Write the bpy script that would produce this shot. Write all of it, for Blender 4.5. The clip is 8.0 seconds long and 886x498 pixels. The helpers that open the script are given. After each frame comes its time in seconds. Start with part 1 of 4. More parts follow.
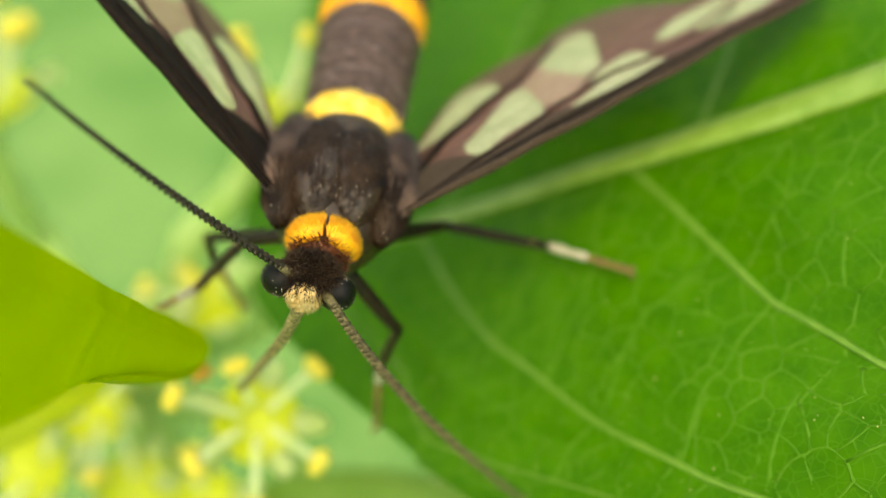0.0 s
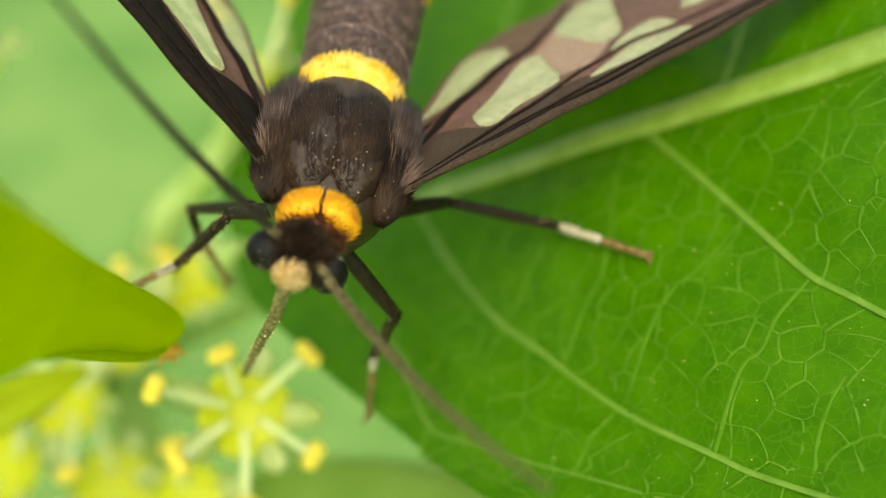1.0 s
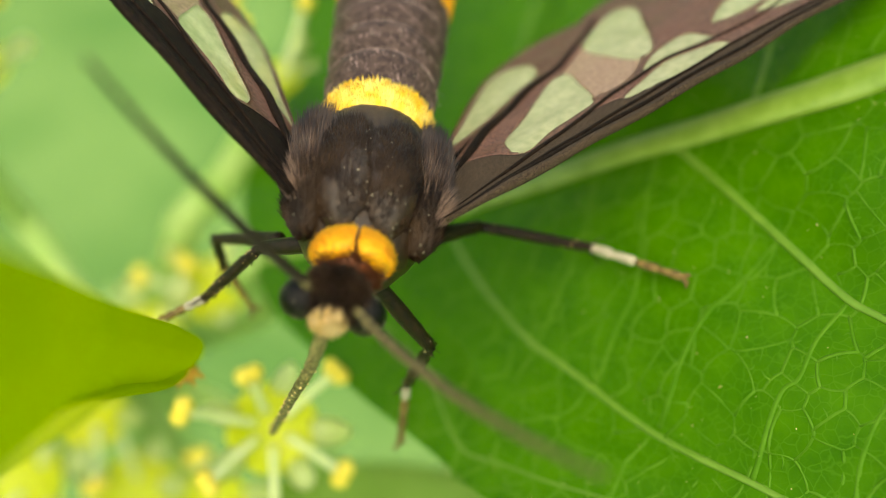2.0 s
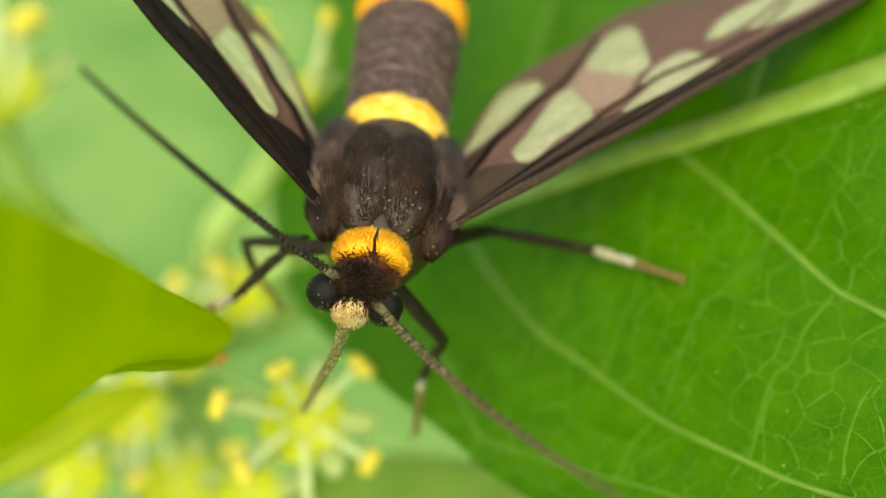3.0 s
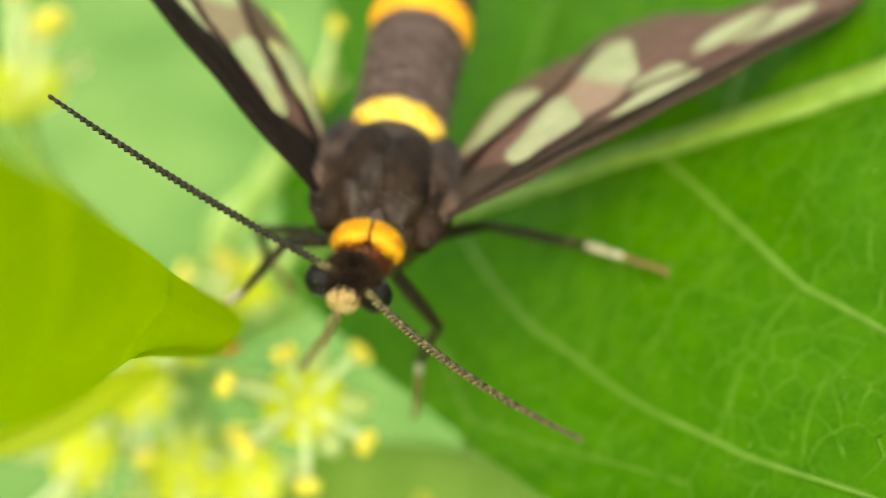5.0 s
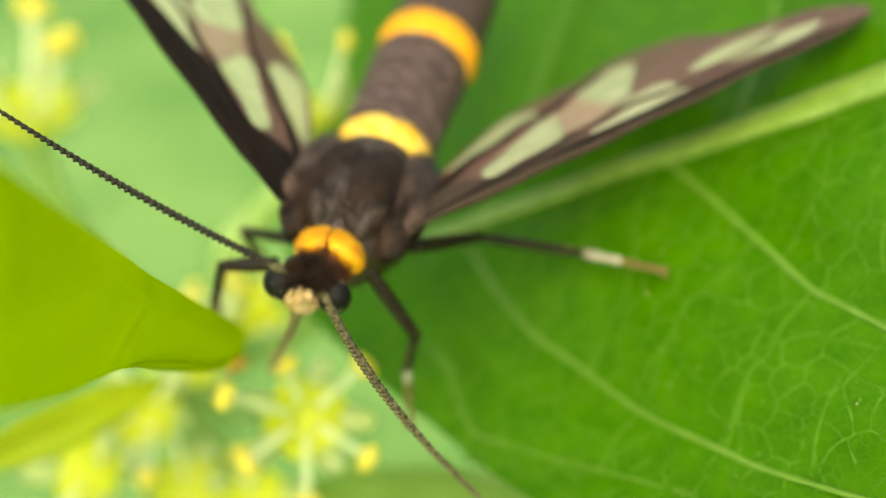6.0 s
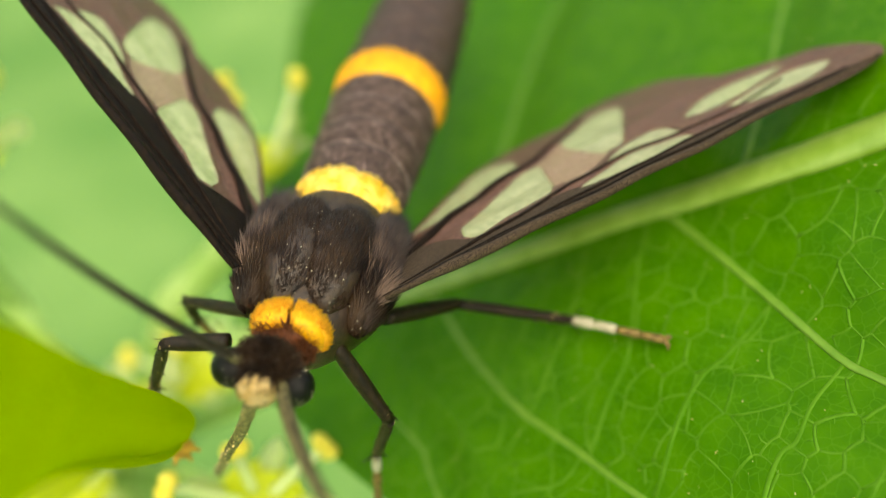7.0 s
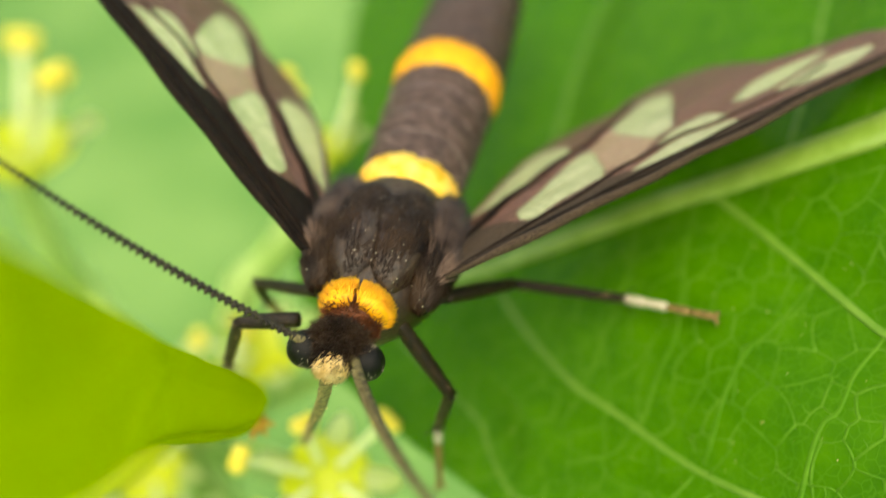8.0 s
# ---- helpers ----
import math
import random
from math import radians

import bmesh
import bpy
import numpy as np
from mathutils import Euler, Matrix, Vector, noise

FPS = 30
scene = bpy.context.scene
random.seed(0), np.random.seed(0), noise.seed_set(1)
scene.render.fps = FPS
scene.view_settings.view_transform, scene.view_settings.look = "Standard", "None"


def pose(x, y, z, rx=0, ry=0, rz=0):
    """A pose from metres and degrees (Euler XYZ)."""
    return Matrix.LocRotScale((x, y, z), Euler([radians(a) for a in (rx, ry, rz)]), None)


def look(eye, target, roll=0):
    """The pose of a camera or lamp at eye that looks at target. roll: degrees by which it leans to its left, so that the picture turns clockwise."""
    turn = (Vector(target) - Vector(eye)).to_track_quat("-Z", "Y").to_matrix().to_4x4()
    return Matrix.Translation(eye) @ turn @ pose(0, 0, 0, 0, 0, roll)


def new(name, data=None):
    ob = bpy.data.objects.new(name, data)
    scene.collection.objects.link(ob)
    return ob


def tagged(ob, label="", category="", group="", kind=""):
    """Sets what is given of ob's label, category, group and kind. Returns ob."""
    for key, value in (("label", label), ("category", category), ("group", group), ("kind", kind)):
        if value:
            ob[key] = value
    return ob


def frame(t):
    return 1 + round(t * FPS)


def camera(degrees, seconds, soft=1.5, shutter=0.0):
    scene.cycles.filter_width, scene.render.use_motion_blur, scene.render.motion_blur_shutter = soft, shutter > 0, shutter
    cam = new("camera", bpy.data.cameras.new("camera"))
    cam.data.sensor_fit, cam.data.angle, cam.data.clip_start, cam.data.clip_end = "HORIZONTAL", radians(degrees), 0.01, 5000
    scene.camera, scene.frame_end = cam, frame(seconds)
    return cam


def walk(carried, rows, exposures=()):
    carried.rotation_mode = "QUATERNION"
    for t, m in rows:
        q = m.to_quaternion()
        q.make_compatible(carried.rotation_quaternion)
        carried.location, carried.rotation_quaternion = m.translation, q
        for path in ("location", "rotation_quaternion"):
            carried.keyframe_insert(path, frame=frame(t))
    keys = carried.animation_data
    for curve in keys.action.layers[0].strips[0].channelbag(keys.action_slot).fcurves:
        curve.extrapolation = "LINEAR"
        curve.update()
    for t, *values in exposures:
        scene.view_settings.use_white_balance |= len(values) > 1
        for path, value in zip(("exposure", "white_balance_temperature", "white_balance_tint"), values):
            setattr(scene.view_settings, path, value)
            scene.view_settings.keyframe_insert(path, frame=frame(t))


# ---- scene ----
import collections

from mathutils.geometry import delaunay_2d_cdt

# All lengths below are written in centimetres; CM turns them into metres.
CM = 0.01


def cpose(x, y, z, rx=0, ry=0, rz=0):
    return pose(x * CM, y * CM, z * CM, rx, ry, rz)


# ---- camera ----
cam = camera(40.0, 8.0, soft=0.8, shutter=0.25)
cam.data.dof.use_dof = True
cam.data.dof.focus_distance = 2.85 * CM
cam.data.dof.aperture_fstop = 38.0
PATH = [
    (0.0, 0.2915, -2.3618, 2.0930, 46.2518, -0.6272, 0.7355),
    (0.5, 0.2290, -2.2017, 2.1149, 44.3686, -0.3358, -0.8078),
    (1.0, 0.1972, -2.1470, 1.8928, 45.0127, -0.9526, -0.9310),
    (1.5, 0.2141, -2.1060, 1.8851, 45.0000, -0.0000, -0.0000),
    (1.7, 0.1135, -1.9536, 1.9074, 42.9639, -0.7263, -1.5086),
    (2.8, 0.1751, -2.1748, 2.1562, 43.5766, 1.3796, -0.8398),
    (3.0, 0.1637, -2.1712, 2.1475, 43.3538, 1.3809, -1.1296),
    (3.5, 0.1106, -2.1570, 2.0335, 43.8762, 0.4105, -1.3438),
    (4.0, 0.1084, -2.3338, 2.1110, 45.0619, 0.7632, -1.4696),
    (4.5, 0.1879, -2.4232, 2.2923, 44.0492, 0.3775, 0.0253),
    (5.8, 0.1097, -2.3641, 2.2013, 45.1787, 0.2103, -0.8787),
    (6.0, 0.2644, -2.4385, 2.1265, 46.5699, 1.3586, 1.0543),
    (6.5, 0.1345, -2.4243, 1.9585, 47.7367, 0.1149, -1.0566),
    (7.0, 0.1494, -2.0370, 1.8859, 47.9560, -0.1324, -1.7014),
    (7.3, 0.1180, -1.9600, 1.8530, 48.2500, -0.1370, -2.4000),
    (7.5, 0.1028, -1.9246, 1.8356, 49.2789, -0.1391, -2.0831),
    (8.0, 0.1380, -2.1767, 1.9864, 47.4835, 1.9401, -0.1738),
]
walk(cam, [(t, cpose(*p)) for t, *p in PATH],
     [(t, e, 8200, -2) for t, e in ((0.0, 0.63), (1.5, 0.53), (3.5, 0.54), (4.5, 0.74), (6.5, 0.72), (7.5, 0.56), (8.0, 0.69))])

# ---- sky, sun, exposure ----
world = bpy.data.worlds.new("sky")
scene.world = world
world.use_nodes = True
wn = world.node_tree
sky = wn.nodes.new("ShaderNodeTexSky")
sky.sky_type = "NISHITA"
sky.sun_disc = False
sky.sun_elevation = radians(63.2)
sky.sun_rotation = radians(187.6)
sky.air_density, sky.dust_density, sky.ozone_density = 1.0, 4.0, 1.0
wn.links.new(sky.outputs[0], wn.nodes["Background"].inputs[0])
wn.nodes["Background"].inputs[1].default_value = 0.235
sun = new("sun", bpy.data.lights.new("sun", "SUN"))
sun.data.energy, sun.data.angle, sun.data.color = 1.05, radians(60), (1.0, 0.95, 0.86)
sun.matrix_world = look((-0.04, -0.30, 0.6), (0, 0, 0))


# ---- materials ----
def shader(name):
    m = bpy.data.materials.new(name)
    m.use_nodes = True
    return m, m.node_tree.nodes, m.node_tree.links, m.node_tree.nodes["Principled BSDF"]


def mottled(nodes, links, low, high, scale, detail=4.0, coord="Object", lo=0.35, hi=0.65):
    tc = nodes.new("ShaderNodeTexCoord")
    tex = nodes.new("ShaderNodeTexNoise")
    tex.inputs["Scale"].default_value = scale
    tex.inputs["Detail"].default_value = detail
    links.new(tc.outputs[coord], tex.inputs["Vector"])
    ramp = nodes.new("ShaderNodeValToRGB")
    ramp.color_ramp.elements[0].position, ramp.color_ramp.elements[1].position = lo, hi
    ramp.color_ramp.elements[0].color, ramp.color_ramp.elements[1].color = (*low, 1), (*high, 1)
    links.new(tex.outputs["Fac"], ramp.inputs["Fac"])
    return tex, ramp


def bumped(nodes, links, bsdf, height, strength, distance):
    b = nodes.new("ShaderNodeBump")
    b.inputs["Strength"].default_value, b.inputs["Distance"].default_value = strength, distance
    links.new(height, b.inputs["Height"])
    links.new(b.outputs[0], bsdf.inputs["Normal"])
    return b


def plain(name, low, high, rough=0.6, scale=3000, bump=0.4, depth=0.00003, sheen=0.0, glow=0.0, spec=0.5):
    """A mottled, finely grained surface; glow: the share of light that passes through."""
    m, n, l, p = shader(name)
    tex, ramp = mottled(n, l, low, high, scale)
    l.new(ramp.outputs[0], p.inputs["Base Color"])
    p.inputs["Roughness"].default_value = rough
    p.inputs["Specular IOR Level"].default_value = spec
    if sheen:
        p.inputs["Sheen Weight"].default_value = sheen
    fine = n.new("ShaderNodeTexNoise")
    fine.inputs["Scale"].default_value = scale * 6
    fine.inputs["Detail"].default_value = 3
    l.new(n["Texture Coordinate"].outputs["Object"], fine.inputs["Vector"])
    bumped(n, l, p, fine.outputs["Fac"], bump, depth)
    if glow:
        tr = n.new("ShaderNodeBsdfTranslucent")
        mix = n.new("ShaderNodeMixShader")
        mix.inputs[0].default_value = glow
        l.new(ramp.outputs[0], tr.inputs["Color"])
        l.new(p.outputs[0], mix.inputs[1])
        l.new(tr.outputs[0], mix.inputs[2])
        l.new(mix.outputs[0], n["Material Output"].inputs["Surface"])
    return m


def leaf_skin(name, dark, light, vein, cell, glow, gloss=0.4):
    """Leaf blade: a net of fine pale veins in two sizes over mottled green, with light passing through."""
    m, n, l, p = shader(name)
    tc = n.new("ShaderNodeTexCoord")
    warp = n.new("ShaderNodeTexNoise")
    warp.inputs["Scale"].default_value = 0.9 / cell
    l.new(tc.outputs["Object"], warp.inputs["Vector"])
    add = n.new("ShaderNodeVectorMath")
    add.operation = "MULTIPLY_ADD"
    add.inputs[1].default_value = (cell * 0.5,) * 3
    l.new(warp.outputs["Color"], add.inputs[0])
    l.new(tc.outputs["Object"], add.inputs[2])
    masks = []
    for size, edge in ((cell, 0.07), (cell * 0.5, 0.08)):
        v = n.new("ShaderNodeTexVoronoi")
        v.feature = "DISTANCE_TO_EDGE"
        v.inputs["Scale"].default_value = 1 / size
        l.new(add.outputs[0], v.inputs["Vector"])
        r = n.new("ShaderNodeMapRange")
        r.inputs["From Min"].default_value, r.inputs["From Max"].default_value = 0.0, edge
        r.inputs["To Min"].default_value, r.inputs["To Max"].default_value = 1.0, 0.0
        r.interpolation_type = "SMOOTHSTEP"
        l.new(v.outputs["Distance"], r.inputs["Value"])
        masks.append(r)
    small = n.new("ShaderNodeMath")
    small.operation = "MULTIPLY"
    small.inputs[1].default_value = 0.2
    l.new(masks[1].outputs[0], small.inputs[0])
    both = n.new("ShaderNodeMath")
    both.operation = "MAXIMUM"
    l.new(masks[0].outputs[0], both.inputs[0])
    l.new(small.outputs[0], both.inputs[1])
    broad = n.new("ShaderNodeTexNoise")
    broad.inputs["Scale"].default_value = 0.35 / cell
    broad.inputs["Detail"].default_value = 5
    l.new(tc.outputs["Object"], broad.inputs["Vector"])
    ramp = n.new("ShaderNodeValToRGB")
    ramp.color_ramp.elements[0].position, ramp.color_ramp.elements[1].position = 0.3, 0.7
    ramp.color_ramp.elements[0].color, ramp.color_ramp.elements[1].color = (*dark, 1), (*light, 1)
    l.new(broad.outputs["Fac"], ramp.inputs["Fac"])
    fade = n.new("ShaderNodeMath")
    fade.operation = "MULTIPLY"
    fade.inputs[1].default_value = 0.32
    l.new(both.outputs[0], fade.inputs[0])
    mixc = n.new("ShaderNodeMix")
    mixc.data_type = "RGBA"
    l.new(fade.outputs[0], mixc.inputs["Factor"])
    l.new(ramp.outputs[0], mixc.inputs["A"])
    mixc.inputs["B"].default_value = (*vein, 1)
    l.new(mixc.outputs["Result"], p.inputs["Base Color"])
    p.inputs["Roughness"].default_value = gloss
    p.inputs["Specular IOR Level"].default_value = 0.2
    bumped(n, l, p, both.outputs[0], 0.3, cell * 0.04)
    tr = n.new("ShaderNodeBsdfTranslucent")
    l.new(mixc.outputs["Result"], tr.inputs["Color"])
    mix = n.new("ShaderNodeMixShader")
    mix.inputs[0].default_value = glow
    l.new(p.outputs[0], mix.inputs[1])
    l.new(tr.outputs[0], mix.inputs[2])
    l.new(mix.outputs[0], n["Material Output"].inputs["Surface"])
    return m


def membrane(name, low, high, scale, opacity, rough=0.3, relief=0.2):
    """Wing skin: thin and partly see-through, more or less covered with scales."""
    m, n, l, p = shader(name)
    tex, ramp = mottled(n, l, low, high, scale)
    l.new(ramp.outputs[0], p.inputs["Base Color"])
    p.inputs["Roughness"].default_value = rough
    p.inputs["Specular IOR Level"].default_value = 0.35
    bumped(n, l, p, tex.outputs["Fac"], relief, 0.00003)
    t = n.new("ShaderNodeBsdfTransparent")
    t.inputs[0].default_value = (0.95, 0.97, 0.88, 1)
    mix = n.new("ShaderNodeMixShader")
    mix.inputs[0].default_value = opacity
    l.new(t.outputs[0], mix.inputs[1])
    l.new(p.outputs[0], mix.inputs[2])
    l.new(mix.outputs[0], n["Material Output"].inputs["Surface"])
    return m


M_BLADE = leaf_skin("leaf_blade", (0.048, 0.196, 0.0013), (0.084, 0.270, 0.0025), (0.13, 0.34, 0.02), 0.00036, 0.5)
M_VEIN = plain("leaf_vein", (0.110, 0.255, 0.017), (0.160, 0.315, 0.034), 0.45, 1500, 0.3, 0.00002, glow=0.25)
M_MIDRIB = plain("leaf_midrib", (0.17, 0.30, 0.030), (0.24, 0.38, 0.065), 0.32, 1200, 0.3, 0.00002, glow=0.2, spec=0.6)
M_CROSS = plain("cross_vein", (0.082, 0.254, 0.009), (0.124, 0.316, 0.020), 0.62, 1500, 0.3, 0.00002, glow=0.4, spec=0.2)
M_YELLOW_LEAF = leaf_skin("yellow_leaf", (0.42, 0.56, 0.002), (0.64, 0.74, 0.004), (0.66, 0.76, 0.010), 0.012, 0.62)
M_BROWN = plain("brown_scales", (0.009, 0.004, 0.002), (0.032, 0.017, 0.008), 0.45, 6000, 0.8, 0.00004, spec=0.14)
M_SHINE = plain("glossy_scales", (0.014, 0.007, 0.003), (0.044, 0.024, 0.011), 0.32, 7000, 0.7, 0.00003, spec=0.5)
M_FUR = plain("brown_hair", (0.010, 0.005, 0.0025), (0.046, 0.026, 0.013), 0.38, 1200, 0.2, 0.00002, spec=0.28)
M_TUFT = plain("tuft_hair", (0.060, 0.037, 0.027), (0.225, 0.150, 0.108), 0.42, 900, 0.2, 0.00002, spec=0.3)
M_ABDOMEN = plain("abdomen_hair", (0.100, 0.064, 0.054), (0.420, 0.300, 0.262), 0.5, 2500, 0.2, 0.00002, spec=0.2)
M_PLATE = plain("abdomen_plate", (0.034, 0.021, 0.017), (0.094, 0.062, 0.050), 0.45, 5000, 0.5, 0.00003, spec=0.2)
M_WING = membrane("wing_scales", (0.058, 0.027, 0.018), (0.186, 0.094, 0.066), 14000, 0.90, 0.45, 0.8)
# dark wing veins, and the left leading edge with its shade painted in
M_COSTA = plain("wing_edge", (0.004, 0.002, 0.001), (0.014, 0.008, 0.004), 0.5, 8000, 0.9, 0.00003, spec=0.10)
# right leading edge: the light it catches is put into the colour
M_EDGE_LIT = plain("lit_wing_edge", (0.018, 0.010, 0.005), (0.110, 0.076, 0.048), 0.55, 30000, 0.9, 0.00003, spec=0.2)
M_MEMBRANE = membrane("clear_membrane", (0.43, 0.44, 0.26), (0.59, 0.59, 0.38), 4000, 0.46)
# thin brown wing skin; a pale pink reflection is mixed into its colour
M_SMOKY = membrane("smoky_membrane", (0.27, 0.165, 0.115), (0.42, 0.28, 0.20), 9000, 0.70)
M_ORANGE = plain("orange_hair", (0.76, 0.32, 0.004), (0.92, 0.48, 0.014), 0.6, 3000, 0.5, 0.00003)
M_YELLOW = plain("yellow_hair", (0.88, 0.50, 0.022), (0.94, 0.70, 0.15), 0.6, 3000, 0.5, 0.00003)
M_RUST = plain("rust_hair", (0.060, 0.016, 0.003), (0.170, 0.045, 0.008), 0.6, 4000, 0.5, 0.00003)
M_EYE = plain("black_eye", (0.002, 0.002, 0.002), (0.006, 0.005, 0.004), 0.3, 16000, 0.6, 0.00002, spec=0.2)
M_CREAM = plain("cream_scales", (0.74, 0.50, 0.18), (0.88, 0.68, 0.34), 0.6, 5000, 0.7, 0.00004)
M_WHITE = plain("white_scales", (0.30, 0.275, 0.19), (0.50, 0.46, 0.34), 0.6, 5000, 0.7, 0.00003)
M_LEG = plain("leg_scales", (0.005, 0.003, 0.0015), (0.026, 0.015, 0.007), 0.34, 7000, 0.8, 0.00003, spec=0.25)
M_TARSUS = plain("tarsus_scales", (0.10, 0.062, 0.016), (0.24, 0.16, 0.045), 0.55, 7000, 0.8, 0.00003)
M_TRUNK = plain("dusty_trunk", (0.09, 0.075, 0.022), (0.36, 0.32, 0.12), 0.6, 9000, 0.9, 0.00005)
M_FEELER = plain("antenna_black", (0.007, 0.0055, 0.0025), (0.034, 0.028, 0.012), 0.5, 9000, 0.5, 0.00003, spec=0.35)
M_FEELER_DUSTED = plain("antenna_dusted", (0.028, 0.023, 0.010), (0.085, 0.072, 0.031), 0.55, 9000, 0.5, 0.00003, spec=0.25)
M_FEELER_PALE = plain("antenna_pale", (0.062, 0.052, 0.022), (0.17, 0.145, 0.062), 0.55, 9000, 0.5, 0.00003, spec=0.25)
M_PETAL = plain("pale_petal", (0.66, 0.74, 0.32), (0.78, 0.84, 0.52), 0.5, 700, 0.3, 0.00005, glow=0.5)
M_CUP = plain("green_cup", (0.62, 0.69, 0.02), (0.74, 0.78, 0.07), 0.45, 700, 0.3, 0.00005, glow=0.5)
M_FILAMENT = plain("pale_filament", (0.76, 0.86, 0.44), (0.86, 0.92, 0.58), 0.5, 900, 0.2, 0.00004, glow=0.4)
M_ANTHER = plain("yellow_anther", (0.80, 0.68, 0.05), (0.90, 0.80, 0.14), 0.6, 5000, 0.8, 0.00006, glow=0.2)
M_STEM = plain("pale_stem", (0.34, 0.54, 0.12), (0.46, 0.64, 0.20), 0.5, 600, 0.3, 0.00005, glow=0.3)
M_UNDER_LEAF = leaf_skin("under_leaf", (0.19, 0.35, 0.045), (0.27, 0.44, 0.08), (0.32, 0.50, 0.12), 0.0011, 0.5)
M_SIDE_LEAF = leaf_skin("side_leaf", (0.30, 0.42, 0.006), (0.42, 0.53, 0.016), (0.46, 0.56, 0.03), 0.002, 0.5)
M_DRY = plain("dry_tip", (0.34, 0.15, 0.010), (0.58, 0.34, 0.03), 0.8, 3000, 0.9, 0.0001)
M_GRASS = plain("meadow", (0.072, 0.188, 0.031), (0.158, 0.288, 0.070), 0.9, 14, 0.6, 0.01)


# ---- mesh tools ----
def part(name, bm, material, parent=None, label="", smooth=True):
    """Links a bmesh (in centimetres) as one mesh object under a thing or part."""
    bmesh.ops.scale(bm, vec=(CM, CM, CM), verts=bm.verts)
    me = bpy.data.meshes.new(name)
    bm.to_mesh(me)
    bm.free()
    if smooth:
        me.polygons.foreach_set("use_smooth", [True] * len(me.polygons))
    for m in material if isinstance(material, (list, tuple)) else (material,):
        me.materials.append(m)
    ob = new(name, me)
    if parent is not None:
        ob.parent = parent
    if label:
        tagged(ob, label)
    return ob


def thing(name, m, label, category, group="", kind=""):
    e = new(name)
    e.empty_display_size = 0.002
    e.matrix_basis = m
    return tagged(e, label, category, group, kind)


def spline(points, steps):
    """A smooth curve through the points (any number of coordinates), as steps + 1 of them."""
    p = np.array(points, float)
    p = np.vstack([2 * p[0] - p[1], p, 2 * p[-1] - p[-2]])
    out = []
    for i in np.linspace(0, len(p) - 3 - 1e-9, steps + 1):
        k, t = int(i), i - int(i)
        a, b, c, d = p[k:k + 4]
        out.append(0.5 * (2 * b + (c - a) * t + (2 * a - 5 * b + 4 * c - d) * t * t + (3 * b - a - 3 * c + d) * t ** 3))
    return out


def tube(bm, points, radii, sides=10, flat=1.0, closed=True):
    """A tube along points; radii per point; flat squeezes it along its own second axis."""
    pts = [Vector(p[:3]) for p in points]
    rings, up = [], Vector((0.13, 0.21, 1)).normalized()
    for i, p in enumerate(pts):
        d = (pts[min(i + 1, len(pts) - 1)] - pts[max(i - 1, 0)]).normalized()
        x = d.cross(up)
        x = x.normalized() if x.length > 1e-4 else d.orthogonal().normalized()
        y = x.cross(d)
        rings.append([bm.verts.new(p + float(radii[i]) * (math.cos(a) * x + flat * math.sin(a) * y)) for a in (2 * math.pi * k / sides for k in range(sides))])
    for r, s in zip(rings, rings[1:]):
        for k in range(sides):
            bm.faces.new((r[k], r[(k + 1) % sides], s[(k + 1) % sides], s[k]))
    if closed:
        bm.faces.new(rings[0][::-1])
        bm.faces.new(rings[-1])
    return rings


def lathe(bm, sections, sides=32, rough=0.0, seed=0):
    """A body along y from sections (y, half width, half height, centre x, centre z)."""
    rnd = random.Random(seed)
    rings = []
    for y, w, h, cx, cz in sections:
        rings.append([bm.verts.new((cx + w * math.cos(a) * (1 + rough * rnd.uniform(-1, 1)), y, cz + h * math.sin(a) * (1 + rough * rnd.uniform(-1, 1))))
                      for a in (2 * math.pi * k / sides for k in range(sides))])
    for r, s in zip(rings, rings[1:]):
        for k in range(sides):
            bm.faces.new((r[k], s[k], s[(k + 1) % sides], r[(k + 1) % sides]))
    bm.faces.new(rings[0])
    bm.faces.new(rings[-1][::-1])
    return rings


def blob(bm, centre, size, rough=0.0, seed=0, sub=3):
    """A rounded lump with an uneven skin."""
    r = bmesh.ops.create_icosphere(bm, subdivisions=sub, radius=1)
    for v in r["verts"]:
        n = noise.noise(v.co * 2.3 + Vector((seed, 0, 0)))
        v.co = Vector(centre) + Vector([c * s for c, s in zip(v.co * (1 + rough * n), size)])
    return r["verts"]


def hairs(bm, roots, length, width, seed=0, spread=0.35):
    """Fine tapered hairs; roots are (point, direction)."""
    rnd = random.Random(seed)
    for p, d in roots:
        d = (Vector(d).normalized() + spread * Vector((rnd.gauss(0, 1), rnd.gauss(0, 1), rnd.gauss(0, 1)))).normalized()
        x = d.orthogonal().normalized()
        y = d.cross(x)
        ln, w = length * rnd.uniform(0.55, 1.25), width * rnd.uniform(0.7, 1.3)
        p = Vector(p)
        base = [bm.verts.new(p + w * (math.cos(a) * x + math.sin(a) * y)) for a in (0, 2.094, 4.189)]
        mid = [bm.verts.new(p + d * ln * 0.6 + 0.75 * w * (math.cos(a) * x + math.sin(a) * y)) for a in (0, 2.094, 4.189)]
        tip = bm.verts.new(p + d * ln)
        for k in range(3):
            bm.faces.new((base[k], base[(k + 1) % 3], mid[(k + 1) % 3], mid[k]))
            bm.faces.new((mid[k], mid[(k + 1) % 3], tip))


